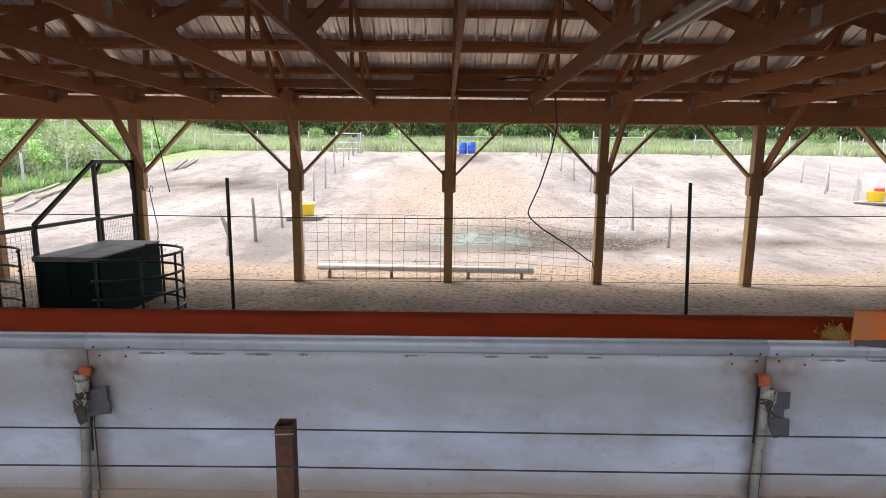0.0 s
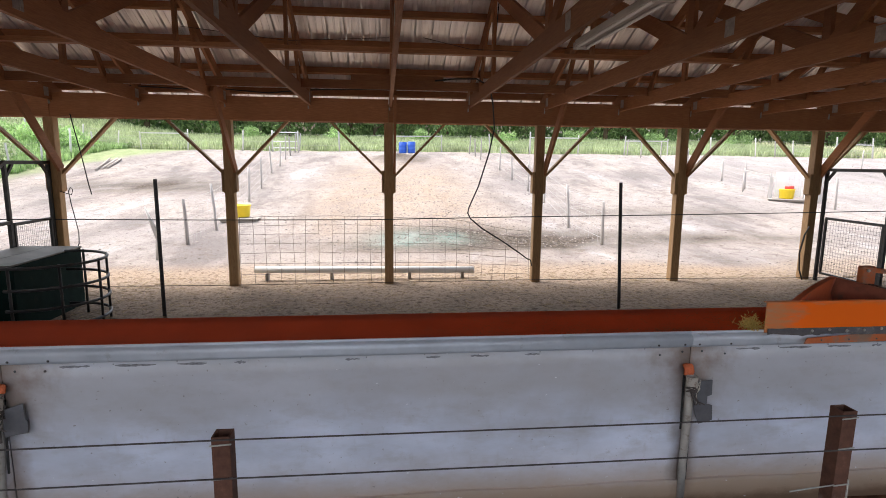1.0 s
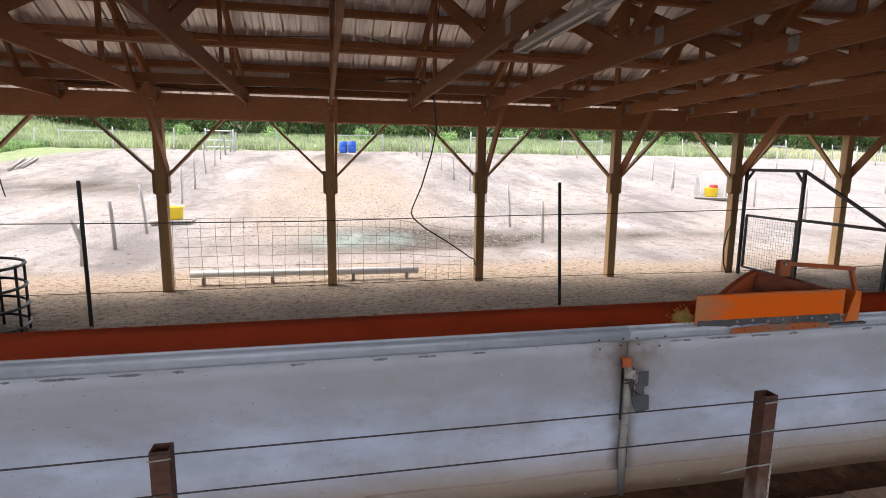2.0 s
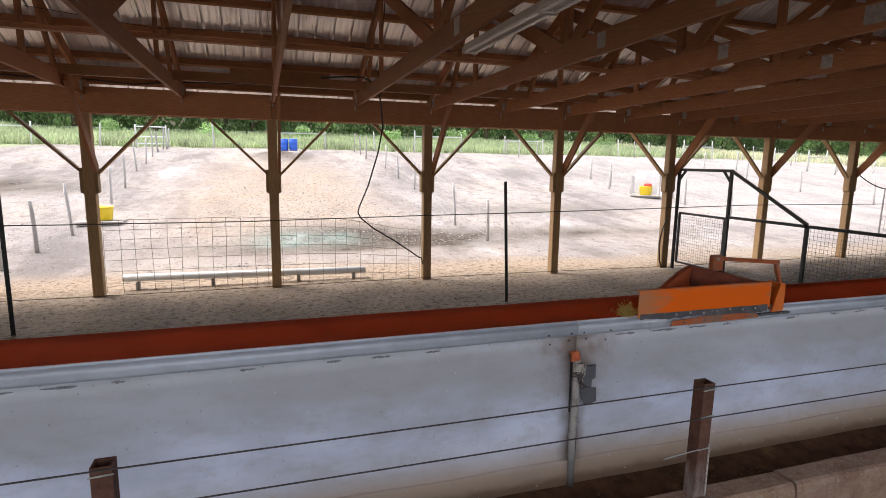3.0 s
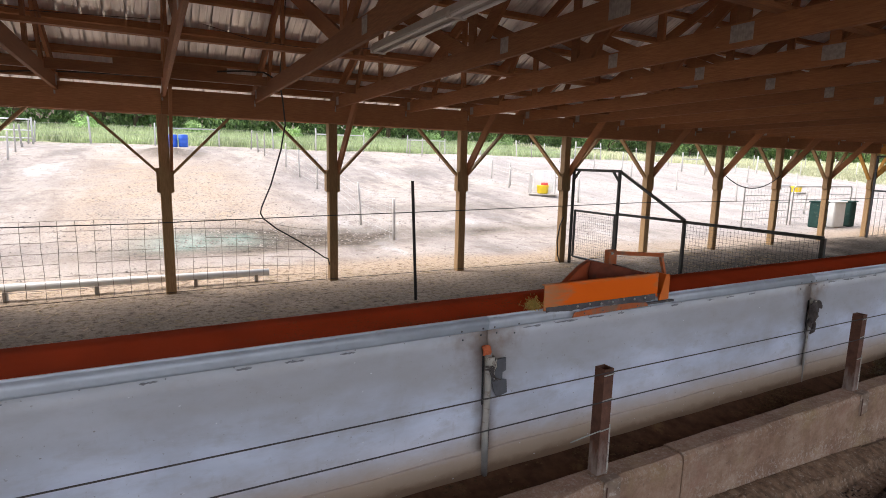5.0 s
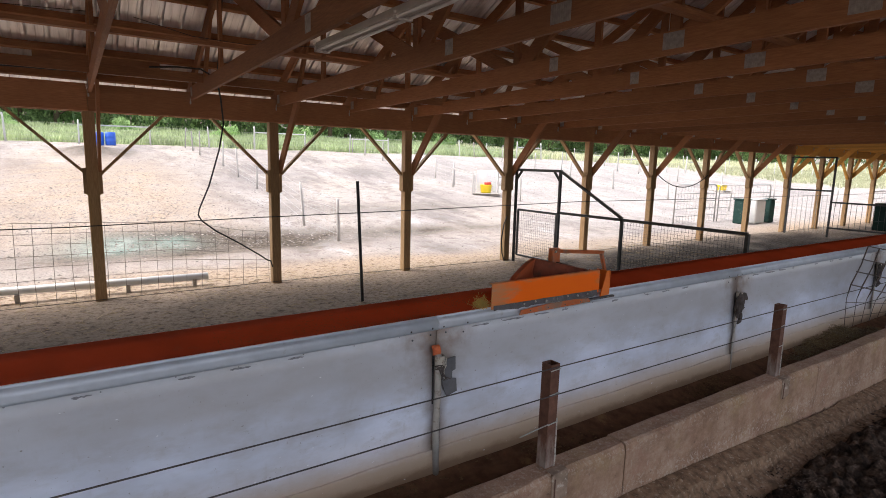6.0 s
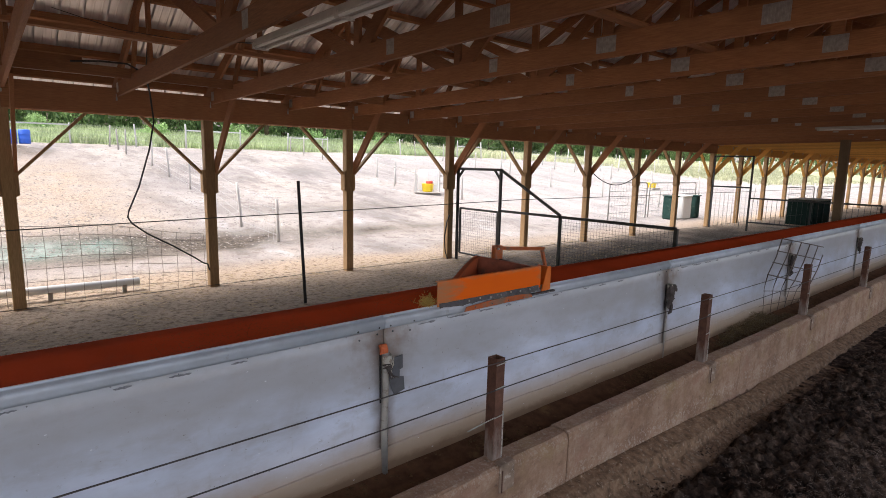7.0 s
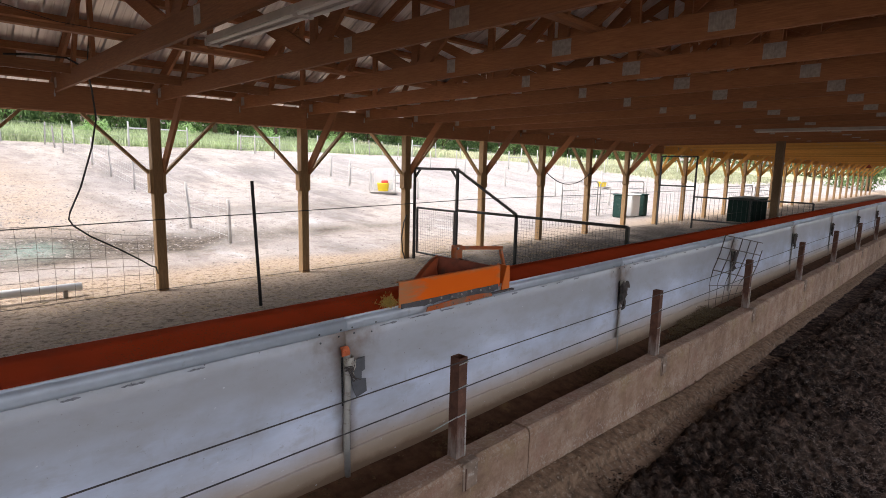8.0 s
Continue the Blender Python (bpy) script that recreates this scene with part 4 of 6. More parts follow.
def plow_material():
    m, t, b = mat("scuffed_orange_plate", 0.6)
    b.inputs["Specular IOR Level"].default_value = 0.2
    v = coords(t, (1, 1, 1), "Generated")
    gm = t.nodes.new("ShaderNodeMapping")
    gm.inputs["Location"].default_value = (-0.58 * 2.3, 0, -0.45 * 1.7)
    gm.inputs["Scale"].default_value = (2.3, 0, 1.7)
    t.links.new(v, gm.inputs["Vector"])
    sep = t.nodes.new("ShaderNodeSeparateXYZ")
    t.links.new(gm.outputs[0], sep.inputs[0])
    worst = None
    for o in (sep.outputs[0], sep.outputs[2]):
        ab = nd(t, "ShaderNodeMath")
        ab.operation = "ABSOLUTE"
        t.links.new(o, ab.inputs[0])
        if worst is None:
            worst = ab.outputs[0]
        else:
            mx = nd(t, "ShaderNodeMath")
            mx.operation = "MAXIMUM"
            t.links.new(worst, mx.inputs[0])
            t.links.new(ab.outputs[0], mx.inputs[1])
            worst = mx.outputs[0]
    ad = nd(t, "ShaderNodeMath")
    ad.operation, ad.inputs[1].default_value = "MULTIPLY_ADD", 0.4
    t.links.new(worst, ad.inputs[0])
    hz = nd(t, "ShaderNodeMath")
    hz.operation, hz.inputs[1].default_value = "MULTIPLY", 0.45
    t.links.new(noise_tex(t, coords(t, (2, 1, 8)), 2.2, 6.0, 0.65), hz.inputs[0])
    t.links.new(hz.outputs[0], ad.inputs[2])
    worn = ramp(t, noise_tex(t, coords(t, (1, 1, 3)), 5.0, 5.0), [(0.36, (0.66, 0.20, 0.06)), (0.52, (0.55, 0.23, 0.10)), (0.66, (0.40, 0.27, 0.19))])
    c = mix(t, ramp(t, ad.outputs[0], [(0.54, (0, 0, 0)), (0.68, (0.92,) * 3)]), (0.95, 0.155, 0.003), worn)
    t.links.new(c, b.inputs["Base Color"])
    return m


PLOW_PLATE = plow_material()
SHARE_RED = plain("faded_red_paint", (0.46, 0.085, 0.022), 0.7, 0, 0.2, 5, 0.1, (0.30, 0.09, 0.04), (0.55, 0.68), 5)
SHARE_RUST = plain("feed_caked_rust", (0.27, 0.075, 0.04), 0.8, 0.1, 0.35, 7, 0.3, (0.14, 0.07, 0.045), (0.5, 0.65), 6)


def sheet(bm, pts, thick):
    """A flat sheet with the given outline, drawn out by the vector thick."""
    fc = bm.faces.new([bm.verts.new(q) for q in pts])
    g = bmesh.ops.extrude_face_region(bm, geom=[fc])
    bmesh.ops.translate(bm, verts=[e for e in g["geom"] if isinstance(e, bmesh.types.BMVert)], vec=thick)


def build_plow():
    """Feed plow that travels along the belt."""
    x0, x1 = 2.40, 3.64
    p = thing("feed_plow", "bright orange steel feed plow riding on the belt", "feed plow")
    bm = bmesh.new()
    bx(bm, ((x0 + x1) / 2, 3.80, 1.0), (x1 - x0, 0.008, 0.20), 0, 0.002)
    bx(bm, ((x0 + x1) / 2, 3.815, 1.102), (x1 - x0, 0.03, 0.006))
    bx(bm, (x1 - 0.003, 3.86, 1.0), (0.008, 0.12, 0.18))
    part("front_plate", bm, PLOW_PLATE, p, "scuffed orange plate")
    bm = bmesh.new()
    n = 34
    rnd = random.Random(2)
    xs = [x0 + 0.02 + (x1 - x0 - 0.05) * i / n for i in range(n + 1)]
    top = [(x, 3.792, 0.925 + 0.003 * rnd.random()) for x in xs]
    bot = [(x, 3.786, 0.868 + 0.012 * math.sin(x * 7) + 0.012 * rnd.random() + 0.03 * smooth(x0 + 0.35, x0, x)) for x in xs]
    a, b = [bm.verts.new(q) for q in top], [bm.verts.new(q) for q in bot]
    for i in range(n):
        bm.faces.new((a[i], a[i + 1], b[i + 1], b[i]))
    g = bmesh.ops.extrude_face_region(bm, geom=bm.faces[:])
    bmesh.ops.translate(bm, verts=[e for e in g["geom"] if isinstance(e, bmesh.types.BMVert)], vec=(0, 0.006, 0))
    rub = part("rubber_strip", bm, RUBBER_GREY, p, "frayed grey rubber strip")
    for i in range(7):
        bm = bmesh.new()
        lathe(bm, [(0.010, 0), (0.010, 0.004), (0.005, 0.006)], 8)
        bmesh.ops.transform(bm, matrix=pose(x0 + 0.33 + i * 0.125, 3.787, 0.908 + 0.006 * math.sin(i * 2), 90), verts=bm.verts)
        part("bolt", bm, GALV, rub)
    bm = bmesh.new()
    sheet(bm, [(x0 + 0.30, 3.782, 0.86), (x0 + 0.62, 3.782, 0.878), (x0 + 0.92, 3.782, 0.876), (x0 + 1.10, 3.782, 0.862), (x0 + 1.12, 3.782, 0.83), (x0 + 0.28, 3.782, 0.822)], (0, 0.006, 0))
    low = part("lower_strip", bm, ORANGE_OLD, p, "worn orange lower strip")
    for dx in (0.40, 0.60, 0.80, 0.99):
        bm = bmesh.new()
        lathe(bm, [(0.006, 0), (0.006, 0.003), (0.003, 0.005)], 8)
        bmesh.ops.transform(bm, matrix=pose(x0 + dx, 3.782, 0.846, 90), verts=bm.verts)
        part("bolt", bm, BOLT, low)
    bm = bmesh.new()
    sheet(bm, [(x1 + 0.02, 3.79, 0.86), (x1 + 0.13, 3.79, 0.865), (x1 + 0.145, 3.80, 1.085), (x1 + 0.10, 3.80, 1.085)], (0, 0.012, 0))
    bx(bm, (x1 + 0.138, 3.87, 0.975), (0.012, 0.15, 0.21))
    part("end_gusset", bm, ORANGE, p)
    bm = bmesh.new()
    bx(bm, (x1 + 0.03, 3.80, 0.845), (0.36, 0.03, 0.018), 0, 0.004)
    part("skid", bm, RUBBER_GREY, p, "dull steel skid")
    # curved share that turns the feed off the belt, orange in front and rusty behind
    for x_a, x_b, m, label in ((x0 + 0.26, x0 + 0.86, SHARE_RED, "faded red-orange share"), (x0 + 0.865, x1 - 0.02, SHARE_RUST, "rusty feed-caked share")):
        bm = bmesh.new()
        cols = []
        for i in range(13):
            u = i / 12
            x = x_a + (x_b - x_a) * u
            if m is SHARE_RED:
                y, zt = 3.87 + 0.36 * u, 1.075 + 0.09 * math.sin(u * math.pi / 2)
            else:
                y, zt = 4.23 - 0.33 * u, 1.165 - 0.08 * u
            cols.append([bm.verts.new((x, y + d, z)) for z, d in ((0.93, 0.0), (0.93 + (zt - 0.93) * 0.5, 0.03), (zt, 0.0), (zt + 0.004, 0.045))])
        for c0, c1 in zip(cols, cols[1:]):
            for k in range(3):
                bm.faces.new((c0[k], c1[k], c1[k + 1], c0[k + 1])).smooth = k < 2
        g = bmesh.ops.extrude_face_region(bm, geom=bm.faces[:])
        bmesh.ops.translate(bm, verts=[e for e in g["geom"] if isinstance(e, bmesh.types.BMVert)], vec=(0, 0.006, -0.004))
        part("share", bm, m, p, label)
    bm = bmesh.new()
    bx(bm, (x0 + 1.18, 4.31, 1.16), (0.11, 0.06, 0.15), 0, 0.008)
    bx(bm, (x0 + 1.18, 4.31, 1.02), (0.05, 0.05, 0.16), 0, 0.004)
    blk = part("carriage_block", bm, ORANGE_OLD, p, "orange carriage block")
    bm = bmesh.new()
    lathe(bm, [(0.012, 0), (0.012, 0.012), (0.006, 0.016)], 8)
    bmesh.ops.transform(bm, matrix=pose(x0 + 1.16, 4.279, 1.205, 90), verts=bm.verts)
    part("bolt", bm, GALV, blk)
    bm = bmesh.new()
    beam(bm, (x0 + 1.22, 4.33, 1.20), (x0 + 1.95, 4.36, 1.13), 0.03, 0.035)
    beam(bm, (x0 + 1.92, 4.36, 1.13), (x0 + 1.92, 4.30, 0.95), 0.03, 0.03, (1, 0, 0))
    part("drag_arm", bm, ORANGE_OLD, p)
    bm = bmesh.new()
    beam(bm, (x0 + 1.19, 4.29, 1.09), (x1 + 0.13, 3.90, 1.02), 0.03, 0.03)
    part("stay", bm, RUST, p, "rusty stay bar")
    # wad of hay caught at its end
    bm = bmesh.new()
    rnd = random.Random(3)
    for k in range(240):
        c = Vector((x0 - 0.06 + rnd.gauss(0, 0.028), 3.85 + rnd.gauss(0, 0.025), 0.92 + abs(rnd.gauss(0, 0.035))))
        d = Vector((rnd.uniform(-1, 1), rnd.uniform(-1, 1), rnd.uniform(-0.7, 0.9))).normalized() * rnd.uniform(0.018, 0.042)
        beam(bm, c - d, c + d, 0.0022, 0.0018)
    single("hay_wad", bm, STRAW, "wad of yellow hay caught beside the feed plow", "hay", kind="stuff")


build_plow()


def ledge_z(x, y):
    """Height of the soil ledge that slopes along the curb's foot."""
    top = np.interp(x, (2, 3.3, 4.5, 5.9, 7, 10, 14), (-0.48, -0.515, -0.56, -0.63, -0.68, -0.72, -0.74))
    return float(np.interp(y, (2.4, 2.82, 2.87, 2.95, 3.05), (-0.835, top - 0.13, top - 0.045, top - 0.015, top)))


def build_curb():
    """Concrete curb, trough and the tube posts with wires in front of the feeder."""
    c = thing("feed_curb", "stained concrete curb and trough along the feeder", "curb", kind="structure")
    bm = bmesh.new()
    prof = [(3.05, -0.95), (3.045, -0.13), (3.055, -0.105), (3.075, -0.09), (3.215, -0.09), (3.235, -0.105), (3.24, -0.26), (3.24, -0.95)]
    n = 12
    L = 3.32
    rows = []
    rnd = random.Random(6)
    for i in range(n + 1):
        x = 0.008 + (L - 0.016) * i / n
        rows.append([bm.verts.new((x, y + rnd.uniform(-.004, .004), z + rnd.uniform(-.006, .006) * (z > -0.2))) for y, z in prof])
    for a, b in zip(rows, rows[1:]):
        for k in range(len(prof)):
            bm.faces.new((a[k], a[(k + 1) % len(prof)], b[(k + 1) % len(prof)], b[k]))
    bm.faces.new(rows[0][::-1]), bm.faces.new(rows[-1])
    block = mesh_of("curb_block", bm, CONCRETE)
    for k in range(-5, 22):
        share("curb_block", block, c, pose(-0.15 + k * L, 0, 0.006 * math.sin(k * 2.3)))
    bm = bmesh.new()
    extrude_x(bm, [(3.235, -0.6), (3.235, -0.40), (3.4, -0.42), (3.6, -0.41), (3.74, -0.385), (3.80, -0.36), (3.858, -0.33), (3.858, -0.6)], FX0, FX1)
    part("trough_floor", bm, TROUGH, c, "dark brown feed-stained trough floor")
    bm = bmesh.new()
    rnd = random.Random(16)
    rows = []
    for x in np.arange(FX0, 30, 0.08):
        w = 0.03 * noise.noise((x * 0.9, 0, 3.0)) + 0.012 * noise.noise((x * 5, 0, 3.0))
        j = lambda a: rnd.uniform(-a, a)
        crack = smooth(5.7, 6.0, x) * smooth(7.1, 6.8, x) + smooth(10.4, 10.6, x) * smooth(11.3, 11.1, x)
        rows.append([bm.verts.new(q) for q in ((x, 2.38 + w, -0.95), (x, 2.4 + w, -0.835), (x, 2.6 + w, ledge_z(x, 2.6) + j(.012)), (x, 2.82 + w + j(.012), ledge_z(x, 2.81) + j(.016)), (x, 2.865 + w + j(.012), ledge_z(x, 2.87) + j(.014)), (x, 2.95, ledge_z(x, 2.95) + j(.006)), (x, 3.012, ledge_z(x, 3.02) + j(.003)), (x, 3.042, ledge_z(x, 3.05) - 0.12 * crack), (x, 3.05, -0.95))])
    for p, q in zip(rows, rows[1:]):
        for k in range(9):
            bm.faces.new((p[k], p[(k + 1) % 9], q[(k + 1) % 9], q[k]))
    bm.faces.new(rows[0][::-1]), bm.faces.new(rows[-1])
    part("apron", bm, SOILED, c, "soil-covered concrete footing ledge")
    rnd = random.Random(91)
    spots = []
    for k in range(22000):
        x, y = 1.5 + 13 * rnd.random() ** 1.3, 2.25 + 0.8 * rnd.random()
        z = ledge_z(x, y)
        if rnd.random() < 0.45 + 0.9 * noise.noise((x * 1.5, y * 4, 2.0)) + 0.3 * (2.8 - y):
            spots.append((x, y, z, rnd.uniform(0.004, 0.013) if rnd.random() < 0.93 else rnd.uniform(0.014, 0.03)))
    crumbs = new("soil_crumbs", lumps("soil_crumbs", spots, rnd, SOILED))
    tagged(crumbs, "crumbled soil and concrete chips along the curb foot", "rubble", kind="stuff")
    first = thing("tube_post", "rusty square steel tube post on the concrete curb", "fence post", "tube posts along the curb", at=pose(-0.85, 3.17, -0.09))
    bm = bmesh.new()
    s, w, h = 0.043, 0.034, 0.76
    for sx in (-1, 1):
        bx(bm, (sx * (s + w) / 2, 0, h / 2), (s - w, 2 * s, h))
        bx(bm, (0, sx * (s + w) / 2, h / 2), (2 * w, s - w, h))
    part("tube", bm, LIMED_RUST, first)
    bm = bmesh.new()
    bx(bm, (0.02, -0.128, -0.105), (0.16, 0.012, 0.2), 0, 0.004)
    bx(bm, (0.02, -0.10, 0.003), (0.15, 0.07, 0.008), 0, 0.003)
    part("foot_plate", bm, CONC_PLATE, first, "stained foot plate")
    bm = bmesh.new()
    bx(bm, (-0.035, -0.136, -0.12), (0.007, 0.008, 0.17))
    part("anchor_bar", bm, RUST, first)
    for z in (0.72, 0.545, 0.33):
        bm = bmesh.new()
        tube(bm, [(-0.05, -0.05, z), (0.05, -0.047, z + 0.004)], 0.004, 6)
        part("wire_tie", bm, GALV, first)
    bm = bmesh.new()
    beam(bm, (0.044, -0.045, 0.36), (0.046, -0.047, 0.0), 0.009, 0.006, (0, 1, 0))
    part("edge_strip", bm, PVC_OLD, first, "lime-crusted pale edge strip")
    for k in range(-4, 22):
        if k:
            copy_thing(first, pose(-0.85 + k * 3.28, 3.17, -0.09, 0, 0.5 * math.sin(k * 1.7), 2 * math.sin(k)))
    fence = thing("curb_wires", "two taut steel wires strung along the tube posts", "fence wire")
    for z in (0.648, 0.448):
        bm = bmesh.new()
        pts = []
        for k in range(-4, 21):
            x = -0.85 + k * 3.28
            pts += [(x, 3.118, z + 0.012 - 0.009 * min(3, max(0, k))), (x + 1.64, 3.12, z + 0.004 - 0.009 * min(3, max(0, k)))]
        tube(bm, pts, 0.0042, 6)
        part("wire", bm, WIRE, fence)
    bm = bmesh.new()
    tube(bm, [(2.12, 3.11, 0.228), (2.25, 3.118, 0.235), (2.39, 3.12, 0.245)], 0.004, 6)
    part("broken_wire", bm, GALV, fence, "short broken wire end")


TROUGH = plain("feed_stained_floor", (0.115, 0.056, 0.03), 0.9, 0, 0.4, 8, 0.6, (0.20, 0.12, 0.055), (0.60, 0.72), 4)
SOILED = plain("soiled_concrete", (0.175, 0.107, 0.066), 0.95, 0, 0.5, 14, 0.6, (0.33, 0.25, 0.185), (0.56, 0.66), 30)
CONC_PLATE = plain("stained_plate", (0.27, 0.19, 0.14), 0.9, 0, 0.35, 9, 0.4, (0.46, 0.38, 0.31), (0.56, 0.66), 16)
build_curb()


def build_litter():
    """Trampled manure and straw pack in the near pen."""
    rnd = np.random.RandomState(5)
    xs, ys = np.concatenate([np.arange(1.5, 12, 0.028), np.arange(12, 26, 0.09)]), np.concatenate([np.arange(-1.6, 0.6, 0.09), np.arange(0.6, 2.95, 0.028)])
    me = bpy.data.meshes.new("litter_bedding")
    verts = []
    for y in ys:
        for x in xs:
            e = 0.16 * noise.noise((x * 0.8, 0.0, 9.0)) + 0.08 * noise.noise((x * 3.0, 0, 1.0))
            lim = 0.1 * noise.noise((x * 6, y * 6, 3.0)) + np.interp(x, (2, 3.87, 5.6, 7.9, 10.5, 14.6, 20), (2.45, 2.6, 2.68, 2.62, 2.5, 2.4, 2.4)) + 0.5 * e
            edge = smooth(lim + 0.03, lim - 0.12, y)
            h = 0.05 * noise.noise((x * 1.2, y * 1.2, 0)) + 0.07 * abs(noise.noise((x * 3.4, y * 3.4, 2))) + 0.10 * abs(noise.noise((x * 7.5, y * 7.5, 4))) + 0.07 * noise.noise((x * 16, y * 16, 6)) + 0.014 * rnd.rand() - 0.02
            verts.append((x, y, -0.83 + 0.13 * edge + h * (0.15 + 0.85 * edge)))
    nx = len(xs)
    faces = [(j * nx + i, j * nx + i + 1, (j + 1) * nx + i + 1, (j + 1) * nx + i) for j in range(len(ys) - 1) for i in range(nx - 1)]
    me.from_pydata(verts, [], faces)
    me.polygons.foreach_set("use_smooth", [True] * len(faces))
    me.materials.append(LITTER)
    tagged(new("litter_bedding", me), "dark trampled manure and straw bedding in the pen", "bedding", kind="stuff")
    bm = bmesh.new()
    bx(bm, (48, 0.45, -0.78), (44, 4.1, 0.1))
    bx(bm, (10, -2.5, -0.86), (60, 1.75, 0.1))
    bx(bm, (-5.5, 0.35, -0.86), (13.9, 3.9, 0.1))
    single("litter_floor", bm, LITTER, "dark manure bedding of the far pen floor", "bedding", kind="stuff")
    r = random.Random(8)

    def pack_z(x, y):
        return -0.715 + 0.05 * noise.noise((x * 1.2, y * 1.2, 0)) + 0.07 * abs(noise.noise((x * 3.4, y * 3.4, 2))) + 0.10 * abs(noise.noise((x * 7.5, y * 7.5, 4))) + 0.07 * noise.noise((x * 16, y * 16, 6))
    rows = []
    for k in range(60000):
        x, y = 1.8 + 11 * r.random() ** 1.5, 0.5 + 2.1 * r.random() ** 1.3
        if noise.noise((x * 1.1, y * 1.1, 4.0)) + 0.5 * (1.6 - y) < r.uniform(-0.5, 0.4):
            continue
        rows.append((x, y, pack_z(x, y) + r.uniform(0, 0.03), r.uniform(0.005, 0.018), r.uniform(0.0008, 0.002)))
    spots = []
    for k in range(5200):
        x = 1.6 + 13 * r.random() ** 1.3
        y = np.interp(x, (2, 3.87, 5.6, 7.9, 10.5, 14.6), (2.45, 2.6, 2.68, 2.62, 2.5, 2.4)) - 0.05 + r.gauss(0, 0.09)
        spots.append((x, min(y, 3.02), ledge_z(x, min(y, 3.02)), r.uniform(0.004, 0.013)))
    tagged(new("litter_crumbs", lumps("litter_crumbs", spots, r, LITTER)), "dark manure crumbs scattered over the curb footing", "bedding", kind="stuff")
    tagged(new("bedding_straw", stalks("bedding_straw", rows, r, STRAW_DARK)), "loose soiled straw on the manure bedding", "straw", kind="stuff")
    bm = bmesh.new()
    for k in range(3500):
        x, y = r.uniform(-6, 13), 4.5 + 5.6 * r.random()
        c = Vector((x, y, ground_z(x, y) + 0.008))
        d = Vector((r.uniform(-1, 1), r.uniform(-1, 1), r.uniform(-0.05, 0.1))).normalized() * r.uniform(0.03, 0.09)
        beam(bm, c - d, c + d, 0.006, 0.004)
    single("pen_straw", bm, STRAW_PEN, "loose yellow straw strewn over the pen floor", "straw", kind="stuff")


STRAW_PEN = plain("trodden_straw", (0.33, 0.25, 0.15), 0.9, 0, 0.35, 10)
STRAW_DARK = leaf_material("soiled_straw", (0.05, 0.031, 0.022), (0.26, 0.175, 0.125))
build_litter()


# ---- pen fittings ----
def wire_mesh(bm, origin, u, v, nu, nv, r=0.003):
    """A flat grid of wires: u and v are the full sides."""
    o, u, v = Vector(origin), Vector(u), Vector(v)
    for i in range(nu + 1):
        tube(bm, [o + u * i / nu, o + u * i / nu + v], r, 4, False)
    for j in range(nv + 1):
        tube(bm, [o + v * j / nv, o + v * j / nv + u], r, 4, False)


def build_partition(x, y_top, y_mid, y_brace, y_end, label):
    g = thing("pen_partition", label, "pen fence", "pen partitions across the barn")
    bar = lambda a, b, w=0.05: (lambda bm: (beam(bm, a, b, w, w, (1, 0, 0) if abs(a[2] - b[2]) > abs(a[1] - b[1]) else (0, 0, 1)), bm)[1])(bmesh.new())
    part("upright", bar((x, y_top, 0), (x, y_top, 1.94), 0.045), BLACK_STEEL, g)
    part("upright", bar((x, y_mid, 0), (x, y_mid, 1.94), 0.045), BLACK_STEEL, g)
    part("top_bar", bar((x, y_top, 1.92), (x, y_mid, 1.92)), BLACK_STEEL, g)
    part("diagonal", bar((x, y_mid, 1.92), (x, y_brace, 1.16), 0.042), BLACK_STEEL, g)
    part("upright", bar((x, y_brace, 0), (x, y_brace, 1.16), 0.045), BLACK_STEEL, g)
    part("rail", bar((x, y_mid, 1.13), (x, y_end, 1.15), 0.045), BLACK_STEEL, g)
    part("upright", bar((x, y_end, 0), (x, y_end, 1.15)), BLACK_STEEL, g)
    for a, b in (((x, y_top, 1.72), (x, y_top - 0.16, 1.9)), ((x, y_mid, 1.72), (x, y_mid + 0.16, 1.9))):
        part("corner_brace", bar(a, b, 0.035), BLACK_STEEL, g)
    gate = part("gate", bar((x + 0.01, y_top - 0.08, 1.1), (x + 0.01, y_mid + 0.06, 1.1), 0.04), BLACK_STEEL, g, "small mesh gate")
    for a, b in (((y_top - 0.08, 0.15), (y_mid + 0.06, 0.15)), ((y_top - 0.08, 0.15), (y_top - 0.08, 1.1)), ((y_mid + 0.06, 0.15), (y_mid + 0.06, 1.1))):
        part("gate_bar", bar((x + 0.01, a[0], a[1]), (x + 0.01, b[0], b[1]), 0.035), BLACK_STEEL, gate)
    bm = bmesh.new()
    wire_mesh(bm, (x + 0.01, y_mid + 0.06, 0.15), (0, y_top - y_mid - 0.14, 0), (0, 0, 0.95), 20, 17, 0.0016)
    part("wire_mesh", bm, BLACK_STEEL, gate)
    bm = bmesh.new()
    wire_mesh(bm, (x, y_end, 0.1), (0, y_brace - y_end, 0), (0, 0, 1.02), 36, 18, 0.0016)
    part("wire_mesh", bm, BLACK_STEEL, g)
    part("low_rail", bar((x, y_brace, 0.12), (x, y_end, 0.12), 0.04), BLACK_STEEL, g)
    return g


build_partition(7.45, 9.26, 8.02, 6.55, 4.45, "black steel pen partition with gate frame and mesh")
build_partition(-5.0, 9.3, 8.35, 7.12, 4.45, "black steel pen partition beside the green feed box")

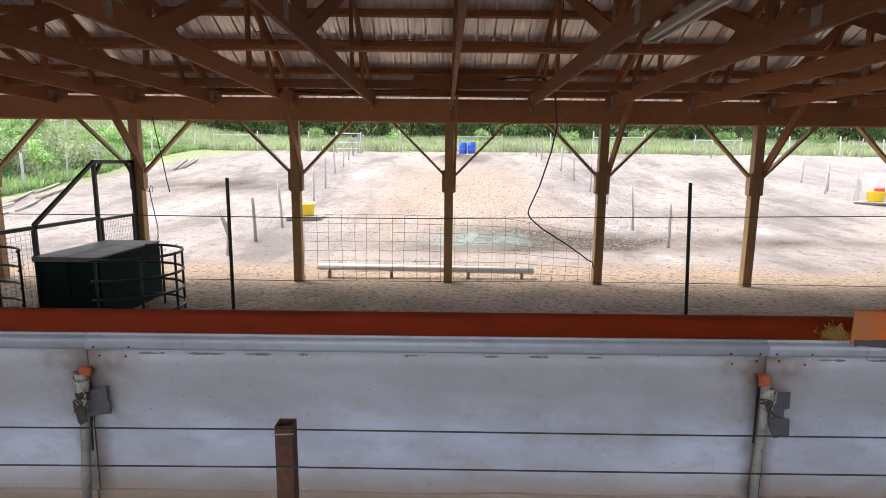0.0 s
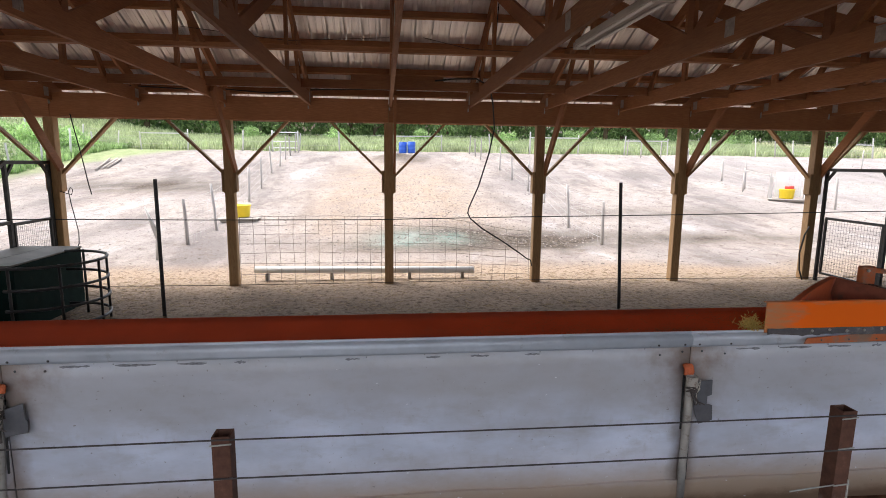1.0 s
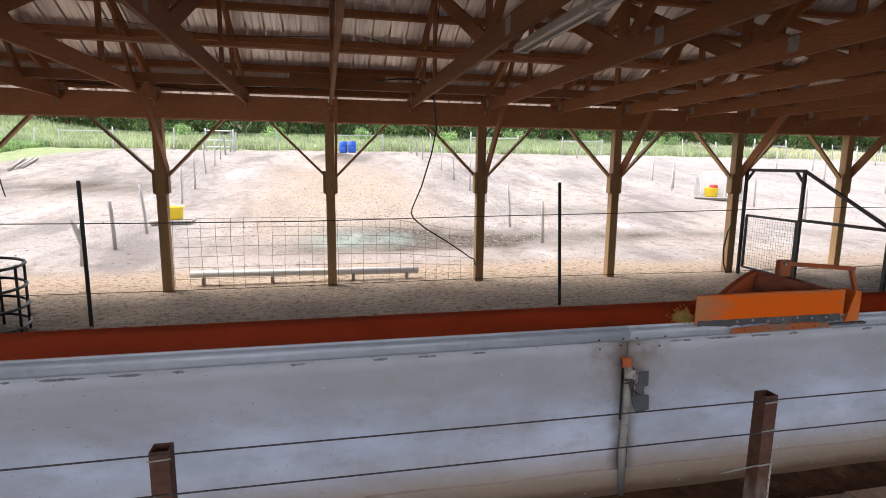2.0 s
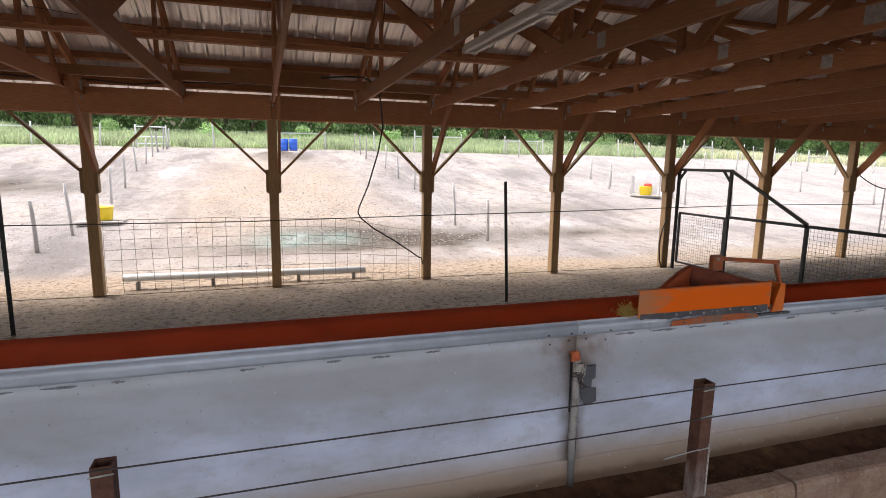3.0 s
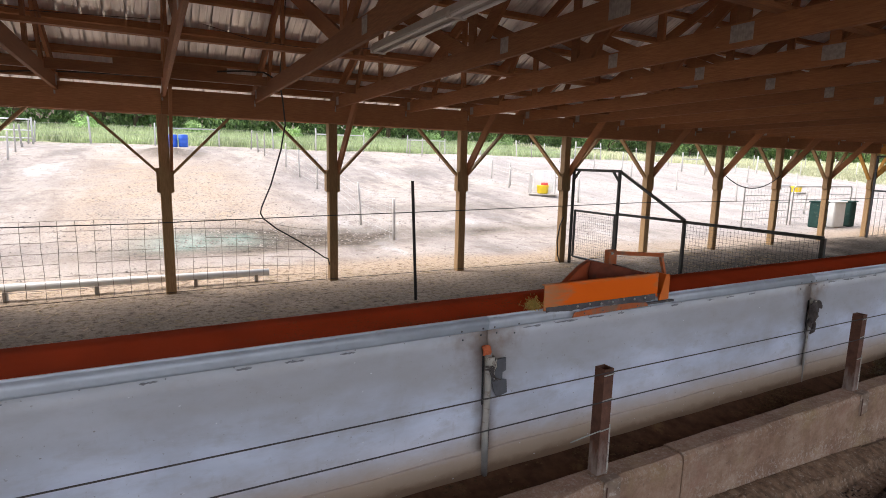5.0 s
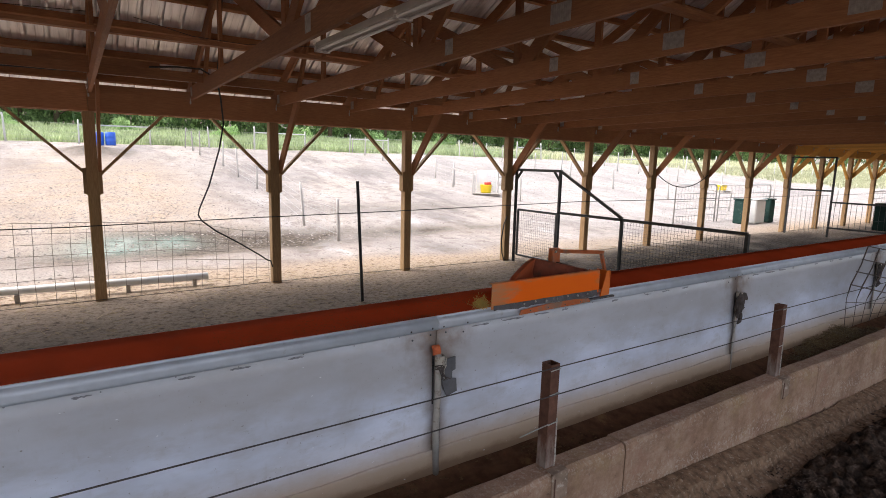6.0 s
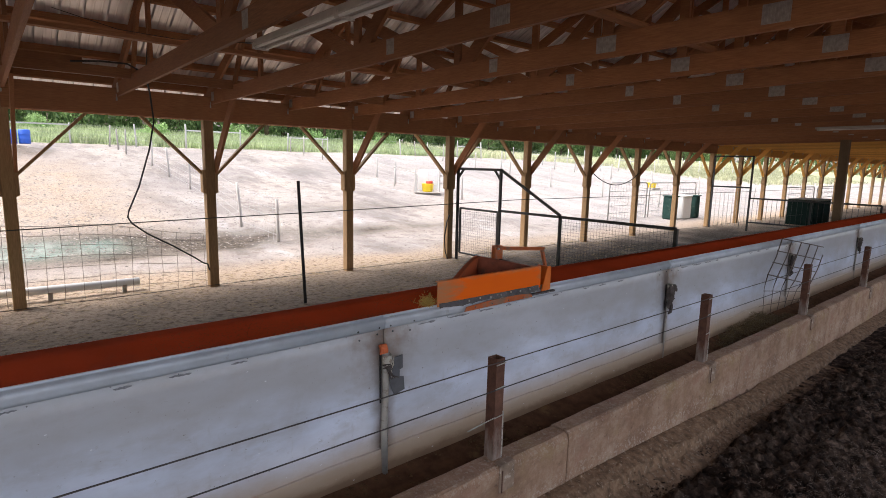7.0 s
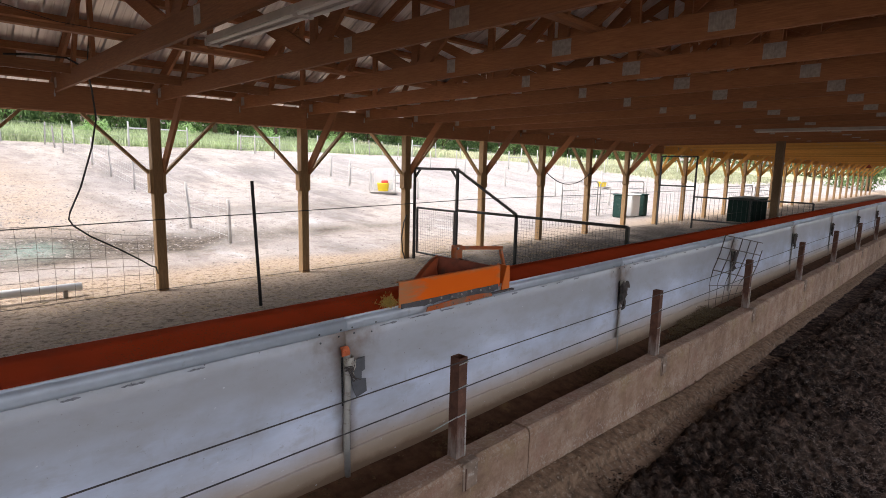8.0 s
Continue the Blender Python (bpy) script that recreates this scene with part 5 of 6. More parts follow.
def build_tall_frame():
    g = thing("gate_frame", "tall black steel gate frame between the pens", "gate")
    for nm, a, b in (("upright", (19.4, 9.25, 0), (19.4, 9.25, 2.5)), ("upright", (19.4, 8.0, 0), (19.4, 8.0, 2.5)), ("top_bar", (19.4, 9.25, 2.48), (19.4, 8.0, 2.48)), ("cross_bar", (19.4, 9.25, 1.45), (19.4, 8.0, 1.45)), ("rail", (19.4, 8.0, 1.1), (19.4, 4.45, 1.1)), ("rail", (19.4, 8.0, 0.3), (19.4, 4.45, 0.3)), ("upright", (19.4, 6.2, 0), (19.4, 6.2, 1.1)), ("upright", (19.4, 4.45, 0), (19.4, 4.45, 1.1))):
        bm = bmesh.new()
        beam(bm, a, b, 0.05, 0.05, (1, 0, 0))
        part(nm, bm, BLACK_STEEL, g)
    for k in range(8):
        bm = bmesh.new()
        tube(bm, [(19.4, 8.12 + 0.14 * k, 0.1), (19.4, 8.12 + 0.14 * k, 1.45)], 0.006, 6)
        part("picket", bm, GALV, g)
    for k in range(24):
        bm = bmesh.new()
        tube(bm, [(19.4, 4.55 + 0.145 * k, 0.3), (19.4, 4.55 + 0.145 * k, 1.1)], 0.006, 6)
        part("picket", bm, BLACK_STEEL, g)


build_tall_frame()


def build_green_box(x0, x1, y0, y1, label, h=0.78):
    b = thing("feed_box", label, "feed box", "green feed boxes", at=pose(x0, y0, 0))
    w, d = x1 - x0, y1 - y0
    bm = bmesh.new()
    bx(bm, (w / 2, d / 2, h / 2), (w, d, h), 0, 0.012)
    part("body", bm, GREEN_STEEL, b)
    for k in (0, 1):
        bm = bmesh.new()
        bx(bm, (w * (0.25 + 0.5 * k), d / 2 - 0.01, h + 0.018 - 0.004 * k), (w / 2 + 0.004, d + 0.05, 0.022), 0, 0.006)
        bx(bm, (w * (0.25 + 0.5 * k), -0.03, h - 0.005), (w / 2, 0.015, 0.05), 0, 0.003)
        part("lid", bm, GREEN_LID, b, "dusty green sheet lid")
    for k in range(3):
        bm = bmesh.new()
        bx(bm, (w * (0.06 + 0.44 * k), -0.008, h * 0.47), (0.03, 0.018, h * 0.9), 0, 0.003)
        part("rib", bm, GREEN_STEEL, b)
    return b


build_green_box(-4.95, -4.17, 7.0, 8.4, "dark green steel feed box with dusty lid")
build_green_box(23.6, 25.6, 7.3, 8.2, "long dark green feed box against the pen fence", 0.95)


def build_hay_ring():
    r = thing("hay_ring", "black tubular steel hay ring beside the green box", "hay feeder")
    c, rad = (-4.0, 7.3), 0.62
    for z in (0.82, 0.58, 0.36, 0.14):
        bm = bmesh.new()
        tube(bm, [(c[0] + rad * math.cos(a), c[1] + rad * math.sin(a), z) for a in np.linspace(-1.7, 1.75, 26)], 0.017, 8)
        part("hoop", bm, BLACK_STEEL, r)
    for a in (-1.6, -0.85, -0.1, 0.65, 1.4):
        bm = bmesh.new()
        tube(bm, [(c[0] + rad * math.cos(a), c[1] + rad * math.sin(a), z) for z in (0, 0.84)], 0.015, 8)
        part("stanchion", bm, BLACK_STEEL, r)
    # and the one on the other side of the partition
    r = thing("hay_ring", "black tubular steel hay ring behind the pen partition", "hay feeder")
    c = (-5.9, 7.0)
    for z in (0.82, 0.58, 0.36, 0.14):
        bm = bmesh.new()
        tube(bm, [(c[0] + rad * math.cos(a), c[1] + rad * math.sin(a), z) for a in np.linspace(0.4, 5.9, 30)], 0.017, 8)
        part("hoop", bm, BLACK_STEEL, r)
    for a in (0.5, 1.6, 2.7, 3.8, 4.9):
        bm = bmesh.new()
        tube(bm, [(c[0] + rad * math.cos(a), c[1] + rad * math.sin(a), z) for z in (0, 0.84)], 0.015, 8)
        part("stanchion", bm, BLACK_STEEL, r)


build_hay_ring()


def build_pen_wire():
    f = thing("pen_wire", "black steel wire strung on thin stakes across the pen", "fence wire")
    bm = bmesh.new()
    pts = [(x, 7.63, 1.245 + 0.017 * min(max(x, 0), 7) + 0.006 * math.sin(x)) for x in np.arange(-12, 46, 1.95)]
    tube(bm, pts, 0.0065, 6)
    part("wire", bm, BLACK_STEEL, f)
    bm = bmesh.new()
    tube(bm, [(x, 7.63, 0.42 + 0.012 * math.sin(x * 0.7)) for x in np.arange(-12, 46, 1.95)], 0.004, 6)
    part("wire", bm, WIRE, f)
    for x in (-2.85, 3.07):
        bm = bmesh.new()
        beam(bm, (0, 0, 0), (0, 0, 1.74), 0.045, 0.006, (0, 1, 0))
        beam(bm, (0, 0.02, 0), (0, 0.02, 1.74), 0.006, 0.04, (0, 1, 0))
        for k in range(26):
            bx(bm, (0, -0.006, 0.35 + k * 0.052), (0.012, 0.008, 0.014))
        lean = 0.0 if x < 0 else 1.0
        single("steel_stake", bm, BLACK_STEEL, "tall black studded steel stake in the pen", "stake", "stakes in the pen", at=pose(x + 0.08 * lean, 7.64, 0, 0, -2.6 * lean, 0))


build_pen_wire()


def build_mesh_fence():
    f = thing("mesh_fence", "rusty welded wire mesh panel between barn posts", "wire fence")
    bm = bmesh.new()
    x0, x1, y = -2.36, 2.36, POST_Y + 0.1
    n = 23
    zs = (0.0, 0.16, 0.34, 0.51, 0.66, 0.81, 0.95, 1.09)
    r = random.Random(17)
    sag = lambda x: -0.26 * smooth(0.7, 2.6, x) - 0.015 * math.sin(x * 1.3)
    xs = [x0 + (x1 - x0) * i / n + 0.012 * math.sin(i * 2.1) for i in range(n + 1)]
    wob = lambda x, z: 0.03 * math.sin(x * 1.7 + z * 3) * z
    for z in zs:
        run = []
        for i, x in enumerate(xs):
            run.append((x, y + wob(x, z), z + sag(x) * z / 1.09 + 0.006 * r.uniform(-1, 1)))
            if len(run) > 4 and 0.2 < z < 1.0 and r.random() < 0.12 or i == n:
                if len(run) > 1:
                    tube(bm, run, 0.0032, 4, False)
                run = []
    for i, x in enumerate(xs):
        if r.random() < 0.06:
            continue
        top = zs[-1] + sag(x) * 1.0
        tube(bm, [(x + 0.012 * r.uniform(-1, 1), y + wob(x, z * top) + 0.004, z * top) for z in (0.0, 0.35, 0.7, 1.0)], 0.0032, 4, False)
    part("wire_mesh", bm, WIRE_RUST, f)
    t = thing("water_trough", "long white plastic pipe trough by the barn posts", "trough")
    bm = bmesh.new()
    tube(bm, [(-2.2, POST_Y + 0.3, 0.2), (-0.4, POST_Y + 0.3, 0.185), (1.45, POST_Y + 0.3, 0.165)], 0.055, 16)
    part("pipe", bm, PVC, t)
    for x in (-2.0, -0.95, 0.35, 1.25):
        bm = bmesh.new()
        bx(bm, (x, POST_Y + 0.3, 0.06), (0.05, 0.10, 0.16), 0, 0.004)
        part("stand", bm, OLD_BOARD, t)


build_mesh_fence()


def build_cables():
    c = thing("hanging_cable", "black electric cable hanging from the roof", "cable")
    bm = bmesh.new()
    tube(bm, [(0.61, 8.1, 3.05), (0.91, 8.1, 3.085), (1.17, 8.1, 3.09), (1.32, 8.12, 3.02), (1.39, 8.2, 2.93), (1.46, 8.4, 2.8), (1.53, 8.6, 2.48), (1.46, 8.6, 2.12), (1.31, 8.6, 1.63), (1.175, 8.6, 1.32), (1.16, 8.6, 1.24), (1.2, 8.6, 1.16), (1.38, 8.62, 1.01), (1.72, 8.7, 0.8), (2.06, 8.95, 0.57), (2.24, 9.2, 0.44), (2.33, 9.3, 0.4), (2.35, 9.28, 0.3)], 0.011, 8)
    part("cord", bm, BLACK_RUBBER, c)
    bm = bmesh.new()
    tube(bm, [(1.31, 7.3, 4.1), (1.325, 7.6, 3.6), (1.35, 8.0, 3.1), (1.39, 8.2, 2.93)], 0.007, 6)
    part("drop_cord", bm, BLACK_RUBBER, c)
    h = thing("hose", "black hose hanging on a barn post", "hose")
    bm = bmesh.new()
    tube(bm, [(-4.6, 9.25, 2.62), (-4.58, 9.25, 2.5), (-4.52, 9.25, 2.17), (-4.475, 9.25, 1.9), (-4.43, 9.25, 1.6), (-4.40, 9.25, 1.455)], 0.008, 6)
    part("loose_end", bm, BLACK_RUBBER, h)
    bm = bmesh.new()
    tube(bm, [(-4.86, 9.29, 1.50), (-4.74, 9.27, 1.46), (-4.68, 9.25, 1.45), (-4.66, 9.25, 1.52), (-4.69, 9.25, 1.56), (-4.72, 9.25, 1.5), (-4.70, 9.25, 1.32), (-4.66, 9.25, 1.08), (-4.63, 9.25, 0.885), (-4.64, 9.25, 0.72), (-4.675, 9.25, 0.64)], 0.007, 6)
    part("coil", bm, BLACK_RUBBER, h)
    h = thing("hose", "black hose looped at the foot of a barn post", "hose")
    bm = bmesh.new()
    tube(bm, [(7.22, 9.25, 0.95), (7.12, 9.22, 0.8), (7.05, 9.2, 0.5), (7.08, 9.2, 0.2), (7.15, 9.2, 0.03)], 0.014, 6)
    part("loop", bm, BLACK_RUBBER, h)
    h = thing("swag_cable", "black cable slung between two barn posts", "cable")
    bm = bmesh.new()
    tube(bm, [(12.3 + 2.3 * i / 10, 9.3, 1.86 - 0.33 * (1 - (i / 5 - 1) ** 2)) for i in range(11)], 0.012, 6)
    part("cord", bm, BLACK_RUBBER, h)


build_cables()


def build_roof_wires():
    c = thing("header_cable", "black cable draped along the timber header", "cable")
    bm = bmesh.new()
    tube(bm, [(-4.2, 9.2, 3.02), (-3.7, 9.2, 3.03), (-2.98, 9.19, 3.0), (-2.5, 9.2, 3.02), (-1.78, 9.19, 2.97), (-1.32, 9.2, 3.02), (-0.85, 9.2, 3.045), (0.0, 9.2, 3.06), (0.6, 8.6, 3.07)], 0.009, 6)
    part("cord", bm, BLACK_RUBBER, c)
    for pts in (((0.4, 7.3, 3.42), (0.95, 7.3, 3.31), (1.5, 7.3, 3.3), (2.1, 7.3, 3.35), (2.5, 7.3, 3.42)), ((-2.4, 7.5, 3.5), (-1.2, 7.5, 3.38), (0.0, 7.5, 3.45))):
        w = thing("roof_wire", "thin slack wire strung between the roof trusses", "cable")
        bm = bmesh.new()
        tube(bm, pts, 0.0035, 5)
        part("cord", bm, BLACK_RUBBER, w)


build_roof_wires()


def build_strip_lights():
    def one(x, y0, y1, z):
        s = thing("strip_light", "white twin-tube strip light, unlit, under a truss", "ceiling lamp", "strip lights under the trusses")
        bm = bmesh.new()
        extrude_x(bm, [(-0.058, 0.02), (-0.04, 0.068), (0.04, 0.068), (0.058, 0.02), (0.056, 0.014), (0.02, 0.018), (0.0, 0.008), (-0.02, 0.018), (-0.056, 0.014)], 0, y1 - y0)
        bmesh.ops.transform(bm, matrix=pose(x, y0, z, 0, 0, 90), verts=bm.verts)
        part("housing", bm, LAMP_WHITE, s)
        for d in (-0.038, 0.038):
            bm = bmesh.new()
            tube(bm, [(x + d, y0 + 0.03, z + 0.012), (x + d, y1 - 0.03, z + 0.012)], 0.011, 10)
            part("tube", bm, TUBE_GLASS, s)
        for y in (y0 + 0.02, y1 - 0.02, (y0 + y1) / 2):
            bm = bmesh.new()
            bx(bm, (x, y, z + 0.02), (0.118, 0.03, 0.045), 0, 0.003)
            part("end_cap", bm, LAMP_WHITE, s)
    one(1.362, 2.2, 4.62, chord_z(4.7) - 0.07)
    one(12.2, 1.8, 4.2, chord_z(4.2) - 0.07)


build_strip_lights()


def build_hanging_lamp():
    f = thing("hanging_lamp", "small rusty red lamp hanging by its cord", "hanging lamp", at=pose(32.6, 5.0, 2.31))
    bm = bmesh.new()
    lathe(bm, [(0.13, 0.0), (0.125, 0.02), (0.05, 0.11), (0.035, 0.17), (0.0, 0.175)], 16)
    lathe(bm, [(0.12, 0.004), (0.045, 0.10), (0.0, 0.11)], 16)
    part("shade", bm, RUST_RED, f)
    bm = bmesh.new()
    lathe(bm, [(0.0, 0.0), (0.03, 0.015), (0.035, 0.045), (0.02, 0.09)], 12)
    part("bulb", bm, TUBE_GLASS, f)
    bm = bmesh.new()
    tube(bm, [(0, 0, 0.17), (0.004, 0, 0.35), (0, 0, 0.57)], 0.008, 6)
    part("cord", bm, STRAW, f)


RUST_RED = plain("rusty_red_enamel", (0.30, 0.05, 0.025), 0.6, 0, 0.25, 12)
build_hanging_lamp()


def build_bent_mesh():
    f = thing("bent_mesh", "bent piece of rusty wire mesh leaning on the feeder", "wire mesh")
    bm = bmesh.new()
    top_l, top_r = Vector((9.6, 3.75, 0.94)), Vector((11.95, 3.75, 0.60))
    mid_l, mid_r = Vector((8.56, 3.55, 0.50)), Vector((10.55, 3.55, 0.10))
    low_l, low_r = Vector((9.4, 3.84, -0.34)), Vector((11.0, 3.84, -0.38))
    for i in range(6):
        u = i / 5
        a, b, c = top_l.lerp(top_r, u), mid_l.lerp(mid_r, u), low_l.lerp(low_r, u)
        if i == 5:
            a = a.lerp(b, 0.22) + Vector((0.02, 0, 0))
        tube(bm, [a, a.lerp(b, 0.5) + Vector((0, -0.015, 0)), b, b.lerp(c, 0.3) + Vector((0.01, 0.03, 0)), c], [0.009, 0.009, 0.009, 0.004, 0.004], 5)
    for v in (0.0, 0.36, 0.68, 1.0):
        tube(bm, [top_l.lerp(mid_l, v), top_l.lerp(mid_l, v).lerp(top_r.lerp(mid_r, v), 0.5) + Vector((0, -0.02, 0)), top_l.lerp(mid_l, v).lerp(top_r.lerp(mid_r, v), 0.94 if v == 0 else 1.0)], 0.009, 5)
    for v in (0.35, 0.7):
        tube(bm, [mid_l.lerp(low_l, v) - Vector((0.3 * v, 0, 0)), mid_r.lerp(low_r, v)], 0.005, 5)
    part("wire_mesh", bm, WIRE_RUST, f)


build_bent_mesh()


# ---- field ----
def fence_post_mesh(name, h, r, seed, material):
    rnd = random.Random(seed)
    bm = bmesh.new()
    tube(bm, [(rnd.uniform(-.01, .01), rnd.uniform(-.01, .01), z) for z in (-0.15, h * 0.4, h * 0.8, h)], [r, r * 0.95, r * 0.9, r * 0.8], 8)
    return mesh_of(name, bm, material)


LANE_WOOD = wood("old_post_wood", (0.34, 0.315, 0.29), (0.56, 0.525, 0.49), (14, 14, 1), 0.9)
POSTS = [fence_post_mesh("post", h, w, i, GREY_WOOD) for h, w, i in ((1.2, 0.042, 1), (1.05, 0.04, 2), (1.35, 0.052, 3))]
LANE_POSTS = [fence_post_mesh("post", h, w, i, LANE_WOOD) for h, w, i in ((1.1, 0.038, 4), (1.0, 0.042, 5), (1.15, 0.034, 6))]


def build_fence(label, pts, wires=(0.15, 0.35, 0.55, 0.75, 0.98), rails=(), net=False):
    f = thing("field_fence", label, "wire fence", "fences in the lot")
    rnd = random.Random(len(pts))
    pos = []
    for x, y in pts:
        z = ground_z(x, y)
        pos.append(Vector((x, y, z)))
        share("post", (LANE_POSTS if net else POSTS)[rnd.randrange(3)], f, pose(x, y, z, rnd.uniform(-4, 4), rnd.uniform(-4, 4), rnd.uniform(0, 90)))
    for w in wires:
        bm = bmesh.new()
        tube(bm, [p + Vector((0, 0, w)) for p in pos], 0.003, 4, False)
        part("wire", bm, NET_WIRE, f)
    if net:
        verts, faces = [], []
        for a, b in zip(pos, pos[1:]):
            n = max(2, int((b - a).length / 0.22))
            for i in range(n):
                q = a.lerp(b, i / n)
                j = len(verts)
                verts += [(q.x, q.y - 0.001, q.z), (q.x, q.y + 0.001, q.z), (q.x, q.y + 0.001, q.z + 0.98), (q.x, q.y - 0.001, q.z + 0.98)]
                verts += [(x + 0.002, y, z) for x, y, z in verts[j:j + 4]]
                faces += [(j, j + 1, j + 2, j + 3), (j + 4, j + 7, j + 6, j + 5), (j, j + 3, j + 7, j + 4), (j + 1, j + 5, j + 6, j + 2)]
        me = bpy.data.meshes.new("netting")
        me.from_pydata(verts, [], faces)
        me.materials.append(NET_WIRE)
        o = new("netting", me)
        o.parent = f
        tagged(o, "fine upright netting wires", kind="stuff")
    for i, w in rails:
        bm = bmesh.new()
        beam(bm, pos[i] + Vector((0, 0, w)), pos[i + 1] + Vector((0, 0, w)), 0.04, 0.065)
        part("rail", bm, GREY_WOOD, f)


def build_fences():
    r = random.Random(12)
    far = [(-46 + 2.9 * k + r.uniform(-.3, .3), 34.2 + r.uniform(-.2, .2)) for k in range(60)]
    build_fence("pale weathered post and wire fence along the grass", far, rails=((11, 0.95), (16, 0.95), (19, 1.0), (21, 0.9), (26, 0.9), (29, 0.6)))
    lanes = (
        [(-4.35, 12.9), (-4.2, 14.5), (-4.37, 18.6), (-4.6, 21.5), (-4.89, 24.9), (-4.95, 27.2), (-5.0, 29), (-5.05, 30.8), (-5.07, 32.5)],
        [(4.95, 12.7), (4.79, 14.6), (5.25, 18.5), (5.35, 21), (5.4, 23.9), (5.38, 26.5), (5.0, 29.6), (5.05, 31.6), (5.0, 33.6)],
        [(15.1, 15.4), (15.1, 17.6), (14.75, 21.9), (15.27, 24.3), (15.1, 27), (15.0, 29.6), (15.0, 32.0), (15.0, 33.8)],
        [(24.6, 14.0), (24.7, 17.2), (24.5, 20.5), (24.6, 23.8), (24.7, 27), (24.6, 30.2), (24.6, 33.4)],
    )
    for lane in lanes:
        build_fence("grey wooden post and wire fence up the lot", lane, net=True)
    build_fence("pale post and wire fence across the hayfield", [(27.5 + 3.1 * k + r.uniform(-.2, .2), 27.5 + 0.06 * k + r.uniform(-.15, .15)) for k in range(14)], rails=((2, 0.9), (5, 0.9)))
    build_fence("pale post and wire fence across the hayfield", [(34.6 + 0.1 * k, 13.5 + 3.3 * k) for k in range(7)], net=True)
    build_fence("grey post fence along the grassy bank", [(-15.0 - 0.03 * k + r.uniform(-.15, .15), 11 + 2.3 * k) for k in range(11)])
    # gate of pipes at the head of the middle lane
    g = thing("field_gate", "white pipe gate at the head of the lot", "gate")
    y = 32.5
    for x in (-6.3, -4.9):
        bm = bmesh.new()
        z = ground_z(x, y)
        tube(bm, [(x, y, z - 0.1), (x, y, z + 1.2)], 0.04, 8)
        part("post", bm, GREY_WOOD, g)
    z = ground_z(-5.6, y)
    for dz in (0.25, 0.6, 1.1):
        bm = bmesh.new()
        tube(bm, [(-6.3, y, z + dz), (-4.9, y, z + dz)], 0.03, 8)
        part("rail", bm, PVC, g)


build_fences()


def build_barrels():
    bm = bmesh.new()
    lathe(bm, [(0.21, 0), (0.23, 0.03), (0.23, 0.2), (0.24, 0.22), (0.23, 0.24), (0.23, 0.42), (0.24, 0.44), (0.23, 0.46), (0.23, 0.63), (0.2, 0.66), (0.05, 0.66)], 18)
    a = single("barrel", bm, BLUE, "blue plastic drum at the far fence", "barrel", "blue drums at the fence", at=pose(1.0, 33.3, ground_z(1.0, 33.3)))
    copy_thing(a, pose(1.5, 33.2, ground_z(1.5, 33.2)))


build_barrels()


def build_mineral_feeder(x, y, label, hutch=False, size=1.0):
    f = thing("mineral_feeder", label, "mineral feeder", "yellow feeders in the lot", at=pose(x, y, ground_z(x, y)))
    bm = bmesh.new()
    bx(bm, (0, 0, 0.0), (1.1 * size, 0.8 * size, 0.06), 0, 0.004)
    pallet = part("pallet", bm, OLD_BOARD, f)
    for k in range(5):
        bm = bmesh.new()
        bx(bm, (0, (-0.4 + 0.2 * k) * size, 0.048), (1.2 * size, 0.14 * size, 0.03), 0, 0.004)
        part("board", bm, OLD_BOARD, pallet)
    bm = bmesh.new()
    k, h = (0.84, 0.42) if hutch else (size, 0.4)
    lathe(bm, [(0.24 * k, 0.066), (0.27 * k, 0.10), (0.30 * k, h - 0.04), (0.32 * k, h - 0.02), (0.31 * k, h), (0.29 * k, h), (0.27 * k, h - 0.1), (0.05, h - 0.12)], 18)
    part("tub", bm, YELLOW, f)
    if not hutch:
        return
    f.matrix_basis = f.matrix_basis @ pose(0, 0, 0, 0, 0, -38)
    bm = bmesh.new()
    lathe(bm, [(0.15, 0.36), (0.15, 0.50), (0.14, 0.53), (0.04, 0.54)], 18, (0.07, 0.02, 0))
    part("lid", bm, RED, f, "red inner bucket")
    for x, y, w, h in ((-0.52, -0.1, 0.12, 0.85), (0.52, -0.05, 0.05, 1.02), (1.02, 0.1, 0.14, 1.0)):
        bm = bmesh.new()
        bx(bm, (x, y, h / 2), (w, w, h), 0, 0.008)
        part("corner_post", bm, LANE_WOOD, f)
    for z in (0.42, 0.76):
        bm = bmesh.new()
        beam(bm, (0.52, -0.02, z), (1.02, 0.08, z), 0.03, 0.05)
        part("side_rail", bm, LANE_WOOD, f)
    bm = bmesh.new()
    bx(bm, (0.02, 0.36, 0.58), (0.86, 0.02, 0.92), 0, 0.004)
    part("back_board", bm, PVC, f, "cloudy pale plastic sheet")


build_mineral_feeder(14.7, 19.4, "yellow tub with red bucket before a pale sheet", True)
build_mineral_feeder(-3.93, 15.8, "yellow feed tub beside the lot fence", False, 0.85)
build_mineral_feeder(33.5, 19.4, "yellow feed tub out in the lot")


